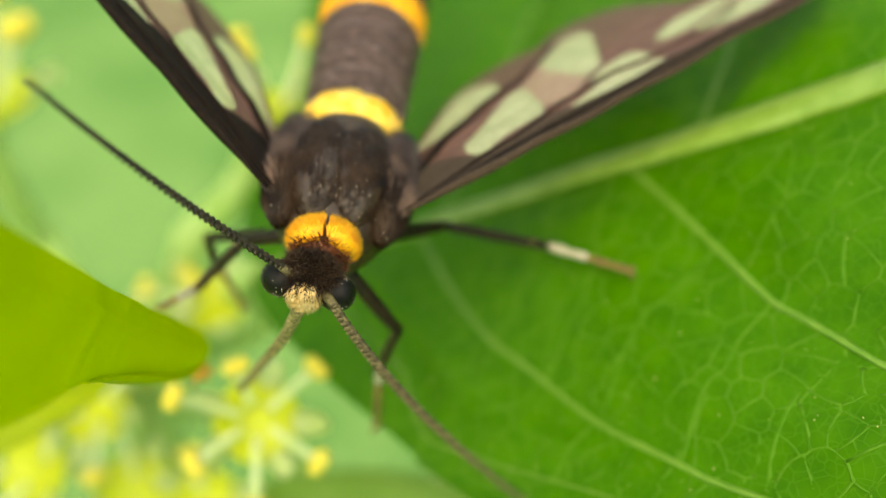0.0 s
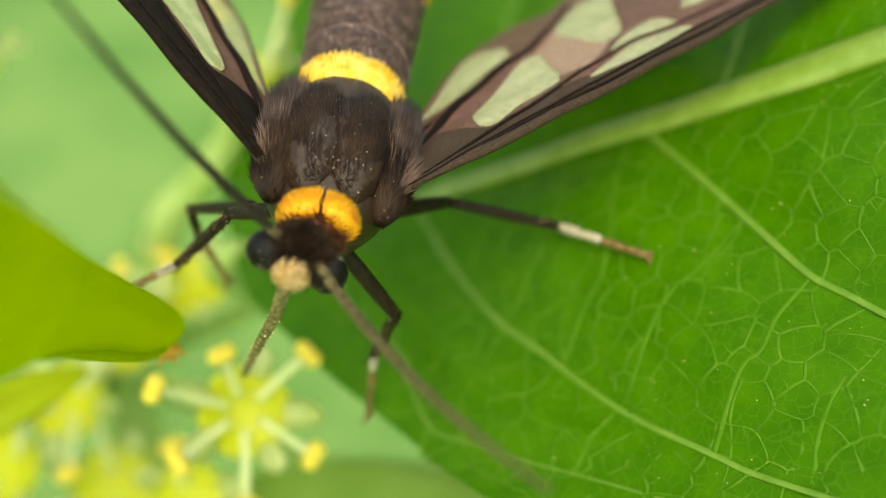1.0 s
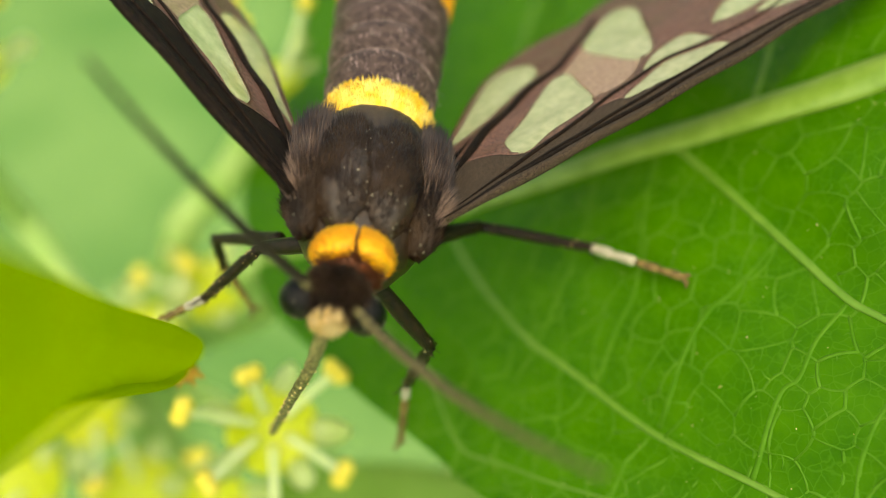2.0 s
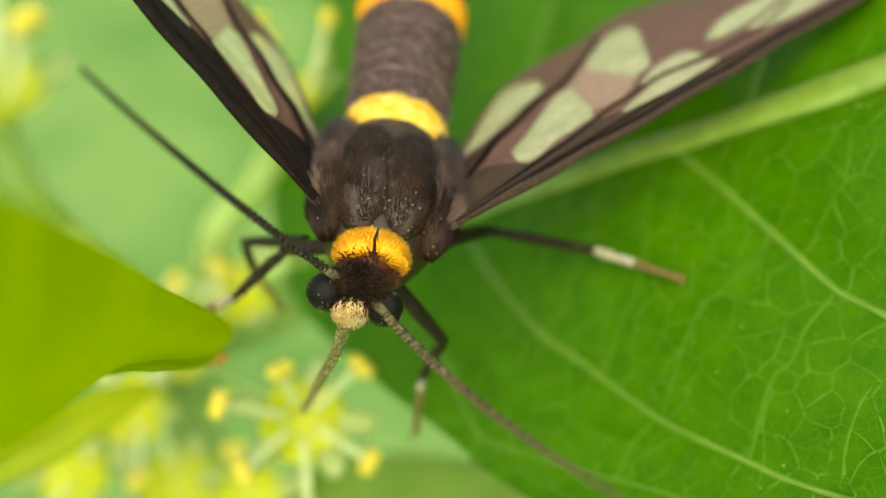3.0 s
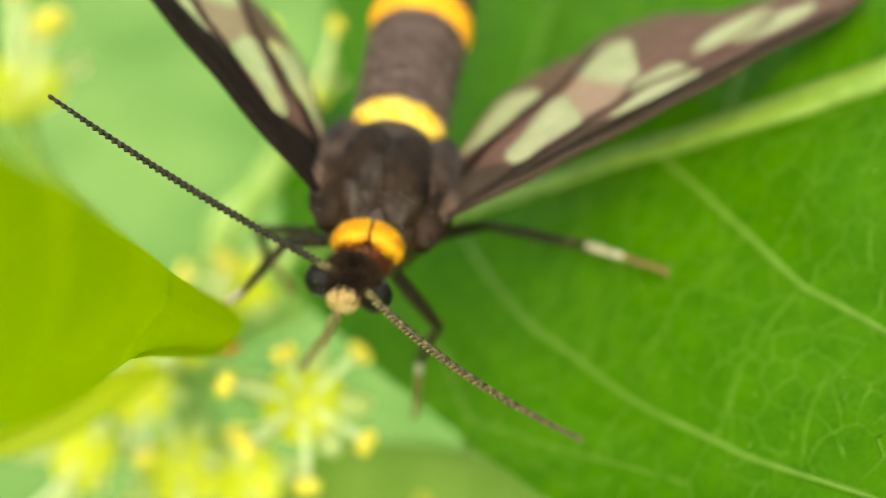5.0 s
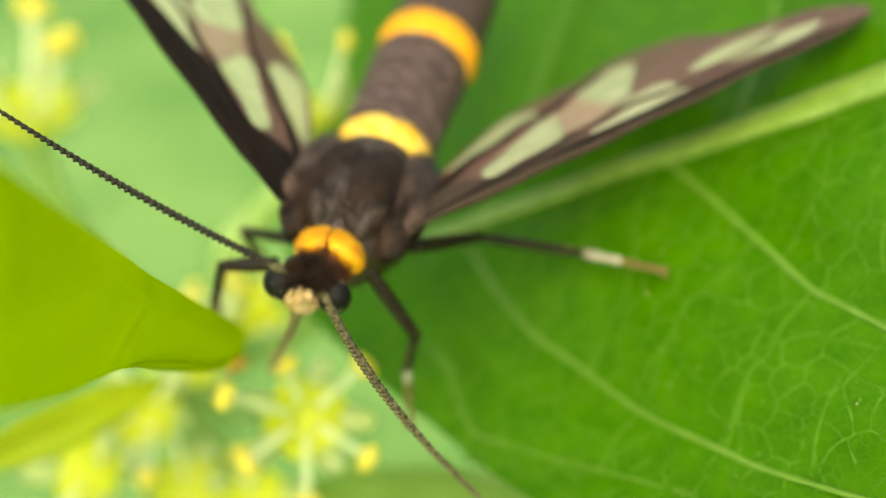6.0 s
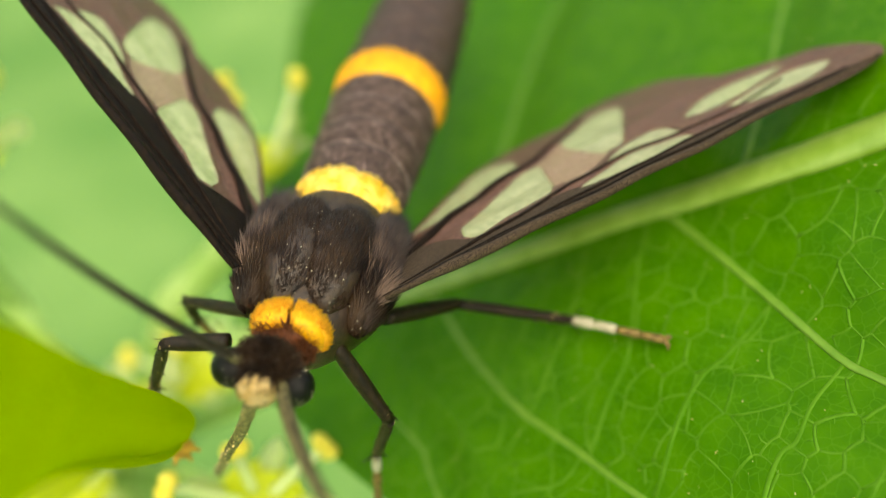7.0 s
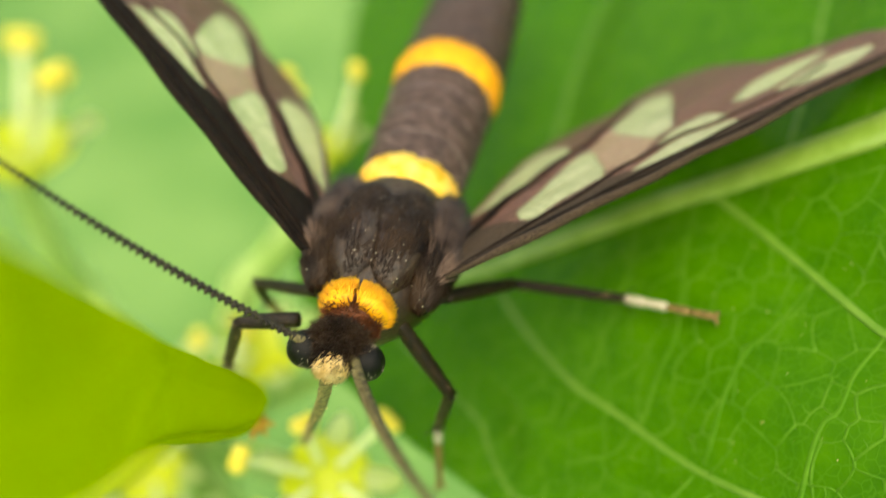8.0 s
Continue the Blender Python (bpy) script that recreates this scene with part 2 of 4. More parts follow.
def on_ellipsoid(count, centre, size, lay, seed, keep=lambda v: True):
    """Hair roots over an ellipsoid, combed along lay."""
    rnd, out = random.Random(seed), []
    while len(out) < count:
        v = Vector((rnd.gauss(0, 1), rnd.gauss(0, 1), rnd.gauss(0, 1))).normalized()
        p = Vector([c + a * s for c, a, s in zip(centre, v, size)])
        if keep(p):
            n = Vector([a / s for a, s in zip(v, size)]).normalized()
            out.append((p, n * 0.45 + Vector(lay)))
    return out


def inside(poly, x, y):
    hit = False
    for (x1, y1), (x2, y2) in zip(poly, poly[1:] + poly[:1]):
        if (y1 > y) != (y2 > y) and x < (x2 - x1) * (y - y1) / (y2 - y1) + x1:
            hit = not hit
    return hit


# ---- ground ----
def ground():
    bm = bmesh.new()
    bmesh.ops.create_grid(bm, x_segments=60, y_segments=60, size=60000)
    ob = part("ground", bm, M_GRASS)
    ob.location = (0, 0, -0.42)
    tagged(ob, "light green meadow far below the leaf", "ground", kind="structure")


ground()

# ---- the big green leaf ----
LEAF_POSE = cpose(0.1714, 0.6895, -0.7442, 18.9979, -32.9579, -12.8660)
MIDRIB = [(-0.80, 0.08), (-0.4, 0.04), (0.0, 0.025), (0.474, 0.032), (0.841, 0.027), (1.171, 0.022), (1.425, 0.026), (2.6, 0.05), (4.6, 0.2)]
SIDE_VEINS = [
    ([(0.012, -0.009), (0.047, -0.051), (0.137, -0.217), (0.222, -0.344), (0.339, -0.491), (0.466, -0.607), (0.687, -0.816), (0.940, -0.990), (1.095, -1.085)] + [(1.6, -1.33)], 0.016),
    ([(0.805, 0.015), (0.838, -0.025), (0.989, -0.233), (1.124, -0.428), (1.228, -0.576), (1.319, -0.660)] + [(1.7, -1.0), (2.3, -1.4)], 0.017),
    ([(-0.45, 0.02), (-0.25, -0.25)] + [(-0.026, -0.497), (0.009, -0.577), (0.098, -0.759), (0.251, -0.836), (0.394, -0.907), (0.577, -0.982)] + [(0.9, -1.12)], 0.007),
    ([(1.9, 0.02), (2.2, -0.4), (2.7, -0.9), (3.2, -1.2)], 0.016),
    ([(0.10, 0.03)] + [(0.178, 0.430), (0.189, 0.635), (0.241, 1.078), (0.329, 1.574)], 0.013),
    ([(1.030, 0.006), (1.056, 0.094), (1.133, 0.447), (1.225, 0.914)] + [(1.5, 1.7)], 0.013),
    ([(-0.4, 0.04), (-0.5, 0.5), (-0.55, 1.0), (-0.5, 1.8)], 0.010),
    ([(2.0, 0.02), (2.3, 0.6), (2.8, 1.3)], 0.013),
]
RUNGS = [
    [(0.71, -0.81), (0.83, -0.62), (0.90, -0.54), (0.95, -0.51), (1.02, -0.43), (1.06, -0.38)],
    [(0.94, -0.99), (1.01, -0.86), (1.06, -0.79), (1.10, -0.77), (1.15, -0.67), (1.23, -0.58)],
    [(0.54, -0.65), (0.62, -0.53), (0.69, -0.44), (0.72, -0.29), (0.74, -0.15), (0.76, -0.01)],
    [(0.36, -0.50), (0.45, -0.38), (0.53, -0.25), (0.57, -0.08), (0.57, 0.00)],
    [(1.17, -1.10), (1.21, -0.99), (1.29, -0.87)],
    [(0.32, -0.73), (0.45, -0.73), (0.52, -0.65)],
    [(0.56, -0.97), (0.63, -0.88), (0.69, -0.82)],
]
OUTLINE = [(-0.80, 0.08), (-0.62, -0.18)] + [(-0.373, -0.419), (-0.248, -0.541), (-0.109, -0.660), (0.061, -0.808), (0.235, -0.952)] + [(0.9, -1.40), (1.9, -1.75), (3.1, -1.6), (4.3, -0.8), (5.0, 0.2),
           (4.3, 1.4), (3.0, 2.5), (1.8, 3.2), (0.4, 3.4), (-0.7, 3.2), (-1.25, 2.6), (-1.15, 1.8), (-0.99, 1.43), (-1.0, 1.1), (-0.98, 0.6)]
MAJOR = [np.array(spline(MIDRIB, 60))] + [np.array(spline(v, 30)) for v, _ in SIDE_VEINS]
MAJOR_ALL = np.vstack(MAJOR)


def leaf_z(u, v):
    """Height of the blade: it bulges between the main veins."""
    d = math.sqrt(float(np.min((MAJOR_ALL[:, 0] - u) ** 2 + (MAJOR_ALL[:, 1] - v) ** 2)))
    return -0.030 - 0.30 * max(0.0, v - 0.03) + 0.060 * (1 - math.exp(-(d / 0.15) ** 2)) + 0.010 * noise.noise(Vector((u * 3, v * 3, 0.5)))


def vein_net(leaf):
    """The net of small veins: the borders of cells set out in loose ladders across the blade."""
    rnd = random.Random(12)
    along, up = Vector((0.72, -0.69)), Vector((0.66, 0.75))
    seeds = []
    for i in range(-22, 30):
        for j in range(-16, 26):
            p = along * (i * 0.100 + rnd.uniform(-0.046, 0.046)) + up * (j * 0.092 + 0.046 * (i % 2) + rnd.uniform(-0.044, 0.044))
            if -0.3 < p.x < 2.1 and -1.35 < p.y < 1.3 and inside(OUTLINE, p.x, p.y):
                seeds.append(p)
    verts, _, faces, *_ = delaunay_2d_cdt(seeds, [], [], 0, 1e-5)
    borders, hubs = collections.defaultdict(list), []
    for k, f in enumerate(faces):
        a, b, c = (verts[i] for i in f)
        d = 2 * (a.x * (b.y - c.y) + b.x * (c.y - a.y) + c.x * (a.y - b.y))
        mid = (a + b + c) / 3
        if abs(d) > 1e-9:
            x = (a.length_squared * (b.y - c.y) + b.length_squared * (c.y - a.y) + c.length_squared * (a.y - b.y)) / d
            y = (a.length_squared * (c.x - b.x) + b.length_squared * (a.x - c.x) + c.length_squared * (b.x - a.x)) / d
            if (Vector((x, y)) - mid).length < 0.07:
                mid = Vector((x, y))
        hubs.append(mid)
        for i, j in zip(f, f[1:] + f[:1]):
            borders[min(i, j), max(i, j)].append(k)
    strong, fine = bmesh.new(), bmesh.new()
    for (i, j), ks in borders.items():
        if len(ks) != 2:
            continue
        p, q = hubs[ks[0]], hubs[ks[1]]
        n = (q - p).length
        if not 0.006 < n < 0.22:
            continue
        side = Vector((p.y - q.y, q.x - p.x)) * rnd.choice((-1, 1)) * rnd.uniform(0.01, 0.09)
        rung = abs((q - p).normalized().dot(up)) > 0.6
        r = rnd.uniform(0.0036, 0.0052) if rung else rnd.uniform(0.0021, 0.0036)
        pts = [p + (q - p) * t + side * 4 * t * (1 - t) for t in (-0.02, 0.25, 0.5, 0.75, 1.02)]
        tube(strong if rung else fine, [(u, v, leaf_z(u, v) + 0.0001) for u, v in pts], [r] * 5, 6, 0.2)
        if rnd.random() < 0.30:
            end = pts[2] + side.normalized() * rnd.uniform(0.018, 0.038) * rnd.choice((-1, 1)) + (q - p) * rnd.uniform(-0.1, 0.1)
            bend = (pts[2] + end) / 2 + (q - p) * rnd.uniform(-0.08, 0.08)
            tube(fine, [(u, v, leaf_z(u, v) + 0.0001) for u, v in (pts[2], bend, end)], [0.0025, 0.0020, 0.0010], 6, 0.2)
    tagged(part("vein_net", strong, M_CROSS, leaf), "net of fine pale veins", kind="stuff")
    tagged(part("vein_net", fine, M_CROSS, leaf), "net of fine pale veins", kind="stuff")


def green_leaf():
    leaf = thing("leaf", LEAF_POSE, "broad fresh green leaf with pale veins, the moth clinging to it", "leaf")
    rim = spline(OUTLINE + OUTLINE[:1], 260)[:-1]
    c = np.array((0.7, -0.1))
    bm = bmesh.new()
    top, low = [], []
    fr = [0.0] + [((i + 1) / 110) ** 0.9 for i in range(110)]
    for f in fr[1:]:
        row_t, row_l = [], []
        for x, y in rim:
            u, v = c + f * (np.array((x, y)) - c)
            z = leaf_z(u, v)
            row_t.append(bm.verts.new((u, v, z)))
            row_l.append(bm.verts.new((u, v, z - 0.02 * (1 if f < 0.995 else 0.4))))
        top.append(row_t), low.append(row_l)
    n = len(rim)
    for rows, flip in ((top, False), (low, True)):
        for a, b in zip(rows, rows[1:]):
            for k in range(n):
                q = (a[k], b[k], b[(k + 1) % n], a[(k + 1) % n])
                bm.faces.new(q[::-1] if flip else q)
        bm.faces.new(rows[0][::-1] if flip else rows[0])
    for k in range(n):
        bm.faces.new((top[-1][k], low[-1][k], low[-1][(k + 1) % n], top[-1][(k + 1) % n]))
    part("blade", bm, M_BLADE, leaf)

    def vein(name, pts, r0, r1, steps, sink, label="", skin=M_VEIN):
        bm = bmesh.new()
        s = spline(pts, steps)
        tube(bm, [(u, v, leaf_z(u, v) + sink) for u, v in s], [r0 + (r1 - r0) * i / steps for i in range(steps + 1)], 10, 0.45 if r0 > 0.01 else 0.25)
        part(name, bm, skin, leaf, label)

    vein("midrib", MIDRIB, 0.022, 0.078, 60, 0.004, "thick pale green midrib", M_MIDRIB)
    for pts, r in SIDE_VEINS:
        vein("side_vein", pts, r * 0.82, r * 0.5, 36, 0.001)
    for pts in RUNGS:
        vein("cross_vein", pts, 0.0070, 0.0048, 20, 0.0005, skin=M_CROSS)
    vein_net(leaf)
    bm = bmesh.new()
    joint = tuple(LEAF_POSE.inverted() @ (Vector((-1.303, 1.68, -2.75)) * CM) / CM)
    tube(bm, spline([(-0.76, 0.08, -0.04), (-0.95, 0.08, -0.12), (-1.25, 0.2, -0.6), joint], 24), [0.045] * 25, 10)
    part("petiole", bm, M_STEM, leaf)
    # pale specks of dust on the blade
    rnd = random.Random(4)
    bm = bmesh.new()
    for _ in range(200):
        u, v = rnd.uniform(0.1, 1.5), rnd.uniform(-1.1, 0.7)
        blob(bm, (u, v, leaf_z(u, v) + 0.002), [rnd.uniform(0.0008, 0.0019)] * 3, 0.3, rnd.random() * 9, 1)
    tagged(part("dust", bm, M_CREAM, leaf), "pale dust specks", kind="stuff")


green_leaf()


# ---- the yellow leaf beside the moth ----
def yellow_leaf():
    """A bract: rows run from the hidden stalk end to the tip, between an upper and a lower edge."""
    leaf = thing("yellow_leaf", Matrix(), "yellow-green young leaf with a browned dry tip", "leaf")
    upper = spline([(-0.50, -1.75, 1.85), (-0.42, -1.45, 1.52)] + [(-0.381, -1.242, 1.283), (-0.398, -1.132, 1.152), (-0.410, -0.966, 0.932), (-0.444, -0.676, 0.532), (-0.460, -0.397, 0.118), (-0.454, -0.111, -0.290), (-0.445, 0.030, -0.510), (-0.446, 0.062, -0.590)], 60)
    lower = spline([(-0.75, -1.95, 1.35), (-0.62, -1.6, 1.02)] + [(-0.529, -1.272, 0.698), (-0.532, -0.954, 0.379), (-0.560, -0.580, 0.040), (-0.556, -0.371, -0.215), (-0.528, -0.146, -0.488), (-0.472, 0.030, -0.630)], 60)
    bm = bmesh.new()
    rows = []
    for side in (0, 1):
        grid = []
        for i, (a, b) in enumerate(zip(upper, lower)):
            row = []
            for j in range(21):
                s = j / 20
                p = Vector(a) * (1 - s) + Vector(b) * s
                w = (Vector(a) - Vector(b)).length
                ridge = s / 0.40 if s < 0.40 else (1 - s) / 0.60
                bow = -0.13 * w * (1 - math.sqrt((1 - ridge) ** 2 + 0.01))
                crease = 0.010 * math.exp(-((s - 0.4) / 0.04) ** 2) * w
                nrm = Vector((-0.9, 0.3, -0.1)).normalized()
                p += nrm * (bow + crease + 0.010 * noise.noise(p * 5)) - nrm * (-0.012 if side else 0)
                row.append(bm.verts.new(p))
            grid.append(row)
        rows.append(grid)
    for side, grid in enumerate(rows):
        for r, s in zip(grid, grid[1:]):
            for j in range(20):
                q = (r[j], s[j], s[j + 1], r[j + 1])
                bm.faces.new(q if side else q[::-1])
    for j in (0, 20):
        for i in range(60):
            bm.faces.new((rows[0][i][j], rows[0][i + 1][j], rows[1][i + 1][j], rows[1][i][j]))
    for i in (0, 60):
        for j in range(20):
            bm.faces.new((rows[0][i][j], rows[0][i][j + 1], rows[1][i][j + 1], rows[1][i][j]))
    bmesh.ops.recalc_face_normals(bm, faces=bm.faces)
    part("blade", bm, M_YELLOW_LEAF, leaf)
    bm = bmesh.new()
    tube(bm, spline([tuple(upper[0] * 0.5 + lower[0] * 0.5), (-1.9, -2.4, 0.8), (-5.0, -2.2, -4.0), (-14.0, 0.0, -20.0), (-26.0, 2.0, -42.0)], 30), [0.05 + 0.004 * i for i in range(31)], 10)
    part("stalk", bm, M_STEM, leaf)
    # the curled lower edge by the tip
    bm = bmesh.new()
    fold = [Vector(tuple(p)) + Vector((0.012, 0, 0.022)) * math.sin(math.pi * i / 24) for i, p in enumerate(lower[34:59])]
    tube(bm, fold, [0.004 + 0.034 * math.sin(math.pi * i / 24) ** 0.8 for i in range(25)], 14, 0.35)
    part("curled_edge", bm, M_YELLOW_LEAF, leaf, "curled lower edge")
    bm = bmesh.new()
    rnd = random.Random(8)
    p = Vector((-0.500, 0.020, -0.645))
    blob(bm, p, (0.032, 0.026, 0.030), 0.4, 3, 2)
    for k in range(6):
        q = p + Vector((rnd.uniform(-0.05, 0.05), rnd.uniform(-0.03, 0.03), rnd.uniform(-0.05, 0.02)))
        tube(bm, [p, (p + q) / 2 + Vector((0, 0, 0.008)), q], [0.016, 0.011, 0.003], 6)
    part("dry_tip", bm, M_DRY, leaf, "browned shrivelled tip")
    return leaf


YELLOW_LEAF = yellow_leaf()


# ---- flowers ----
def flower(name_seed, at, turn, size, stamens, label):
    rnd = random.Random(name_seed)
    axis = Vector(turn).to_track_quat("Z", "Y").to_matrix().to_4x4()
    fl = thing("flower", Matrix.Translation(Vector(at) * CM) @ axis, label, "flower", "small yellow-green flowers")
    bm = bmesh.new()
    lathe(bm, [(0.0, 0.02, 0.02, 0, 0), (0.03, 0.075, 0.075, 0, 0), (0.07, 0.12, 0.12, 0, 0), (0.10, 0.150, 0.150, 0, 0), (0.088, 0.130, 0.130, 0, 0), (0.05, 0.08, 0.08, 0, 0)], 18, 0.03, name_seed)
    for v in bm.verts:
        v.co = Vector((v.co.x, v.co.z, v.co.y)) * size
    bmesh.ops.recalc_face_normals(bm, faces=bm.faces)
    part("cup", bm, M_CUP, fl)
    for k in range(5):
        a = 2 * math.pi * k / 5 + rnd.uniform(-0.2, 0.2)
        ln, w = size * rnd.uniform(0.09, 0.13), size * rnd.uniform(0.035, 0.050)
        bm = bmesh.new()
        grid = []
        for i in range(9):
            s = i / 8
            half = w * math.sin(math.pi * min(1, 0.18 + 0.78 * s)) ** 0.7
            row = []
            for j in range(5):
                c = (j / 4 - 0.5) * 2
                row.append(bm.verts.new((0.12 * size + ln * s, half * c, 0.10 * size + 0.06 * size * math.sin(1.6 * s) + 0.03 * size * c * c)))
            grid.append(row)
        for r, q in zip(grid, grid[1:]):
            for j in range(4):
                bm.faces.new((r[j], q[j], q[j + 1], r[j + 1]))
        bmesh.ops.solidify(bm, geom=bm.faces[:], thickness=0.01 * size)
        bmesh.ops.rotate(bm, cent=(0, 0, 0), matrix=Matrix.Rotation(a, 3, "Z"), verts=bm.verts)
        part("petal", bm, M_PETAL, fl)
    for k in range(stamens):
        a = 2 * math.pi * (k + 0.5) / stamens + rnd.uniform(-0.25, 0.25)
        ln, lean = size * rnd.uniform(0.22, 0.30), rnd.uniform(0.75, 1.15) if label == FRONT else rnd.uniform(0.1, 0.6)
        d = Vector((math.cos(a) * math.sin(lean), math.sin(a) * math.sin(lean), math.cos(lean)))
        p0 = Vector((math.cos(a) * 0.06, math.sin(a) * 0.06, 0.08)) * size
        p1 = p0 + d * ln + Vector((0, 0, 0.03 * size))
        bm = bmesh.new()
        tube(bm, spline([p0, (p0 + p1) / 2 + Vector((0, 0, -0.015)) * size, p1], 8), [0.015 * size] * 9, 6)
        st = part("stamen", bm, M_FILAMENT, fl)
        bm = bmesh.new()
        for s in (-1, 1):
            blob(bm, p1 + Vector((-math.sin(a), math.cos(a), 0)) * s * 0.018 * size, (0.030 * size, 0.030 * size, 0.034 * size), 0.25, name_seed + k, 2)
        part("anther", bm, M_ANTHER, st, "yellow pollen-covered anther")
    return fl


FRONT = "pale yellow-green open flower with yellow anthers below the moth"
BACK = "pale green flower with yellow anthers behind the moth"
FLOWERS = [
    ((-0.350, 0.270, -1.250), (0.15, -0.7, 0.7), 0.98, 6, FRONT),
    ((-1.071, 0.714, -1.795), (-0.2, -0.5, 0.8), 1.00, 4, FRONT),
    ((-1.316, 0.602, -2.057), (-0.4, -0.5, 0.8), 1.15, 2, FRONT),
    ((-0.983, 0.664, -2.266), (0.0, -0.6, 0.8), 1.15, 2, FRONT),
    ((-0.684, 0.515, -2.123), (0.2, -0.6, 0.7), 1.00, 2, FRONT),
    ((-0.705, 1.267, -1.796), (0.0, -0.2, 1.0), 1.00, 1, FRONT),
    ((-0.949, 1.131, -1.940), (-0.2, -0.3, 0.9), 1.10, 2, FRONT),
    ((0.258, 0.627, -2.404), (0.2, -0.4, 0.9), 0.90, 3, FRONT),
    ((-0.430, 1.530, -0.970), (-0.02, 0.25, 1.0), 1.02, 3, BACK),
    ((-1.900, 2.150, -1.470), (0.1, 0.15, 1.0), 1.75, 3, BACK),
]
for i, (at, turn, size, stamens, label) in enumerate(FLOWERS):
    flower(i + 1, at, turn, size, stamens, label)


def stems():
    st = thing("plant", Matrix(), "pale green branching flower stalk behind and under the moth", "plant")
    hub, fork, side = np.array((-1.303, 1.68, -2.75)), np.array((-0.790, 1.419, -1.464)), np.array((-1.85, 2.35, -2.4))
    runs = []
    for at, turn, size, _, label in FLOWERS:
        p = np.array(at)
        end = hub if label == FRONT else fork if p[0] > -1 else side
        back = p - 0.12 * size * np.array(Vector(turn).normalized())
        runs.append(([tuple(p), tuple(back * 0.55 + end * 0.45), tuple(end)], 0.034 if label == FRONT else 0.07))
    for end in (fork, side):
        runs.append(([tuple(end), tuple((end + hub) / 2 + np.array((0.0, 0.0, -0.1))), tuple(hub)], 0.075))
    runs.append(([tuple(hub), (-1.35, 1.8, -3.6), (-1.3, 2.2, -6.0), (-1.0, 2.6, -42.0)], 0.09))
    for pts, r in runs:
        bm = bmesh.new()
        tube(bm, spline(pts, 18), [r] * 19, 10)
        part("branch", bm, M_STEM, st)


stems()


# ---- leaves below the flowers ----
def side_leaf(base, tip, side, drop, stalk, skin, label):
    """A lance-shaped leaf from base to tip; side: half its width; drop: how far its edges hang."""
    lf = thing("side_leaf", Matrix(), label, "leaf")
    base, tip, side = Vector(base), Vector(tip), Vector(side)
    out = (tip - base).cross(side).normalized()
    if out.z < 0:
        out = -out
    rows = [[], []]
    bm = bmesh.new()
    for face in (0, 1):
        for i in range(41):
            t = i / 40
            wide = math.sin(math.pi * min(1.0, 0.03 + t * 0.97)) ** 0.75
            row = []
            for j in range(17):
                c = j / 8 - 1
                p = base.lerp(tip, t) + side * (c * wide) - out * (drop * wide * abs(c) ** 1.3 + 0.10 * t * t + 0.014 * face)
                row.append(bm.verts.new(p + out * 0.02 * noise.noise(p * 4)))
            rows[face].append(row)
    for face, grid in enumerate(rows):
        for r, q in zip(grid, grid[1:]):
            for j in range(16):
                f = (r[j], q[j], q[j + 1], r[j + 1])
                bm.faces.new(f if face else f[::-1])
    for j in (0, 16):
        for i in range(40):
            bm.faces.new((rows[0][i][j], rows[0][i + 1][j], rows[1][i + 1][j], rows[1][i][j]))
    bmesh.ops.recalc_face_normals(bm, faces=bm.faces)
    part("blade", bm, skin, lf)
    bm = bmesh.new()
    tube(bm, [base.lerp(tip, t) - out * (0.10 * t * t - 0.008) for t in np.linspace(0, 0.97, 20)], [0.020 - 0.014 * k / 19 for k in range(20)], 8, 0.6)
    part("midrib", bm, skin, lf)
    bm = bmesh.new()
    tube(bm, spline([tuple(base.lerp(tip, 0.02))] + stalk, 16), [0.030] * 17, 8)
    part("stalk", bm, M_STEM, lf)


side_leaf((-0.60, 0.62, -2.30), (0.95, -0.08, -2.22), (0.13, 0.10, 0.38), 0.10, [(-0.9, 0.95, -2.5), (-1.303, 1.68, -2.75)], M_UNDER_LEAF, "soft green narrow leaf below the flowers")
side_leaf((-1.47, -0.04, -1.13), (-0.84, 0.34, -1.06), (-0.02, 0.10, 0.015), 0.02, [(-1.9, 0.4, -1.8), (-1.303, 1.68, -2.75)], M_SIDE_LEAF, "small yellow-green leaf below the flowers")


# ---- the moth ----
NECK = Vector((-0.01, -0.27, 0.12))
FEELER_AT = ((-0.085, -0.370, 0.165), (0.012, -0.390, 0.155))


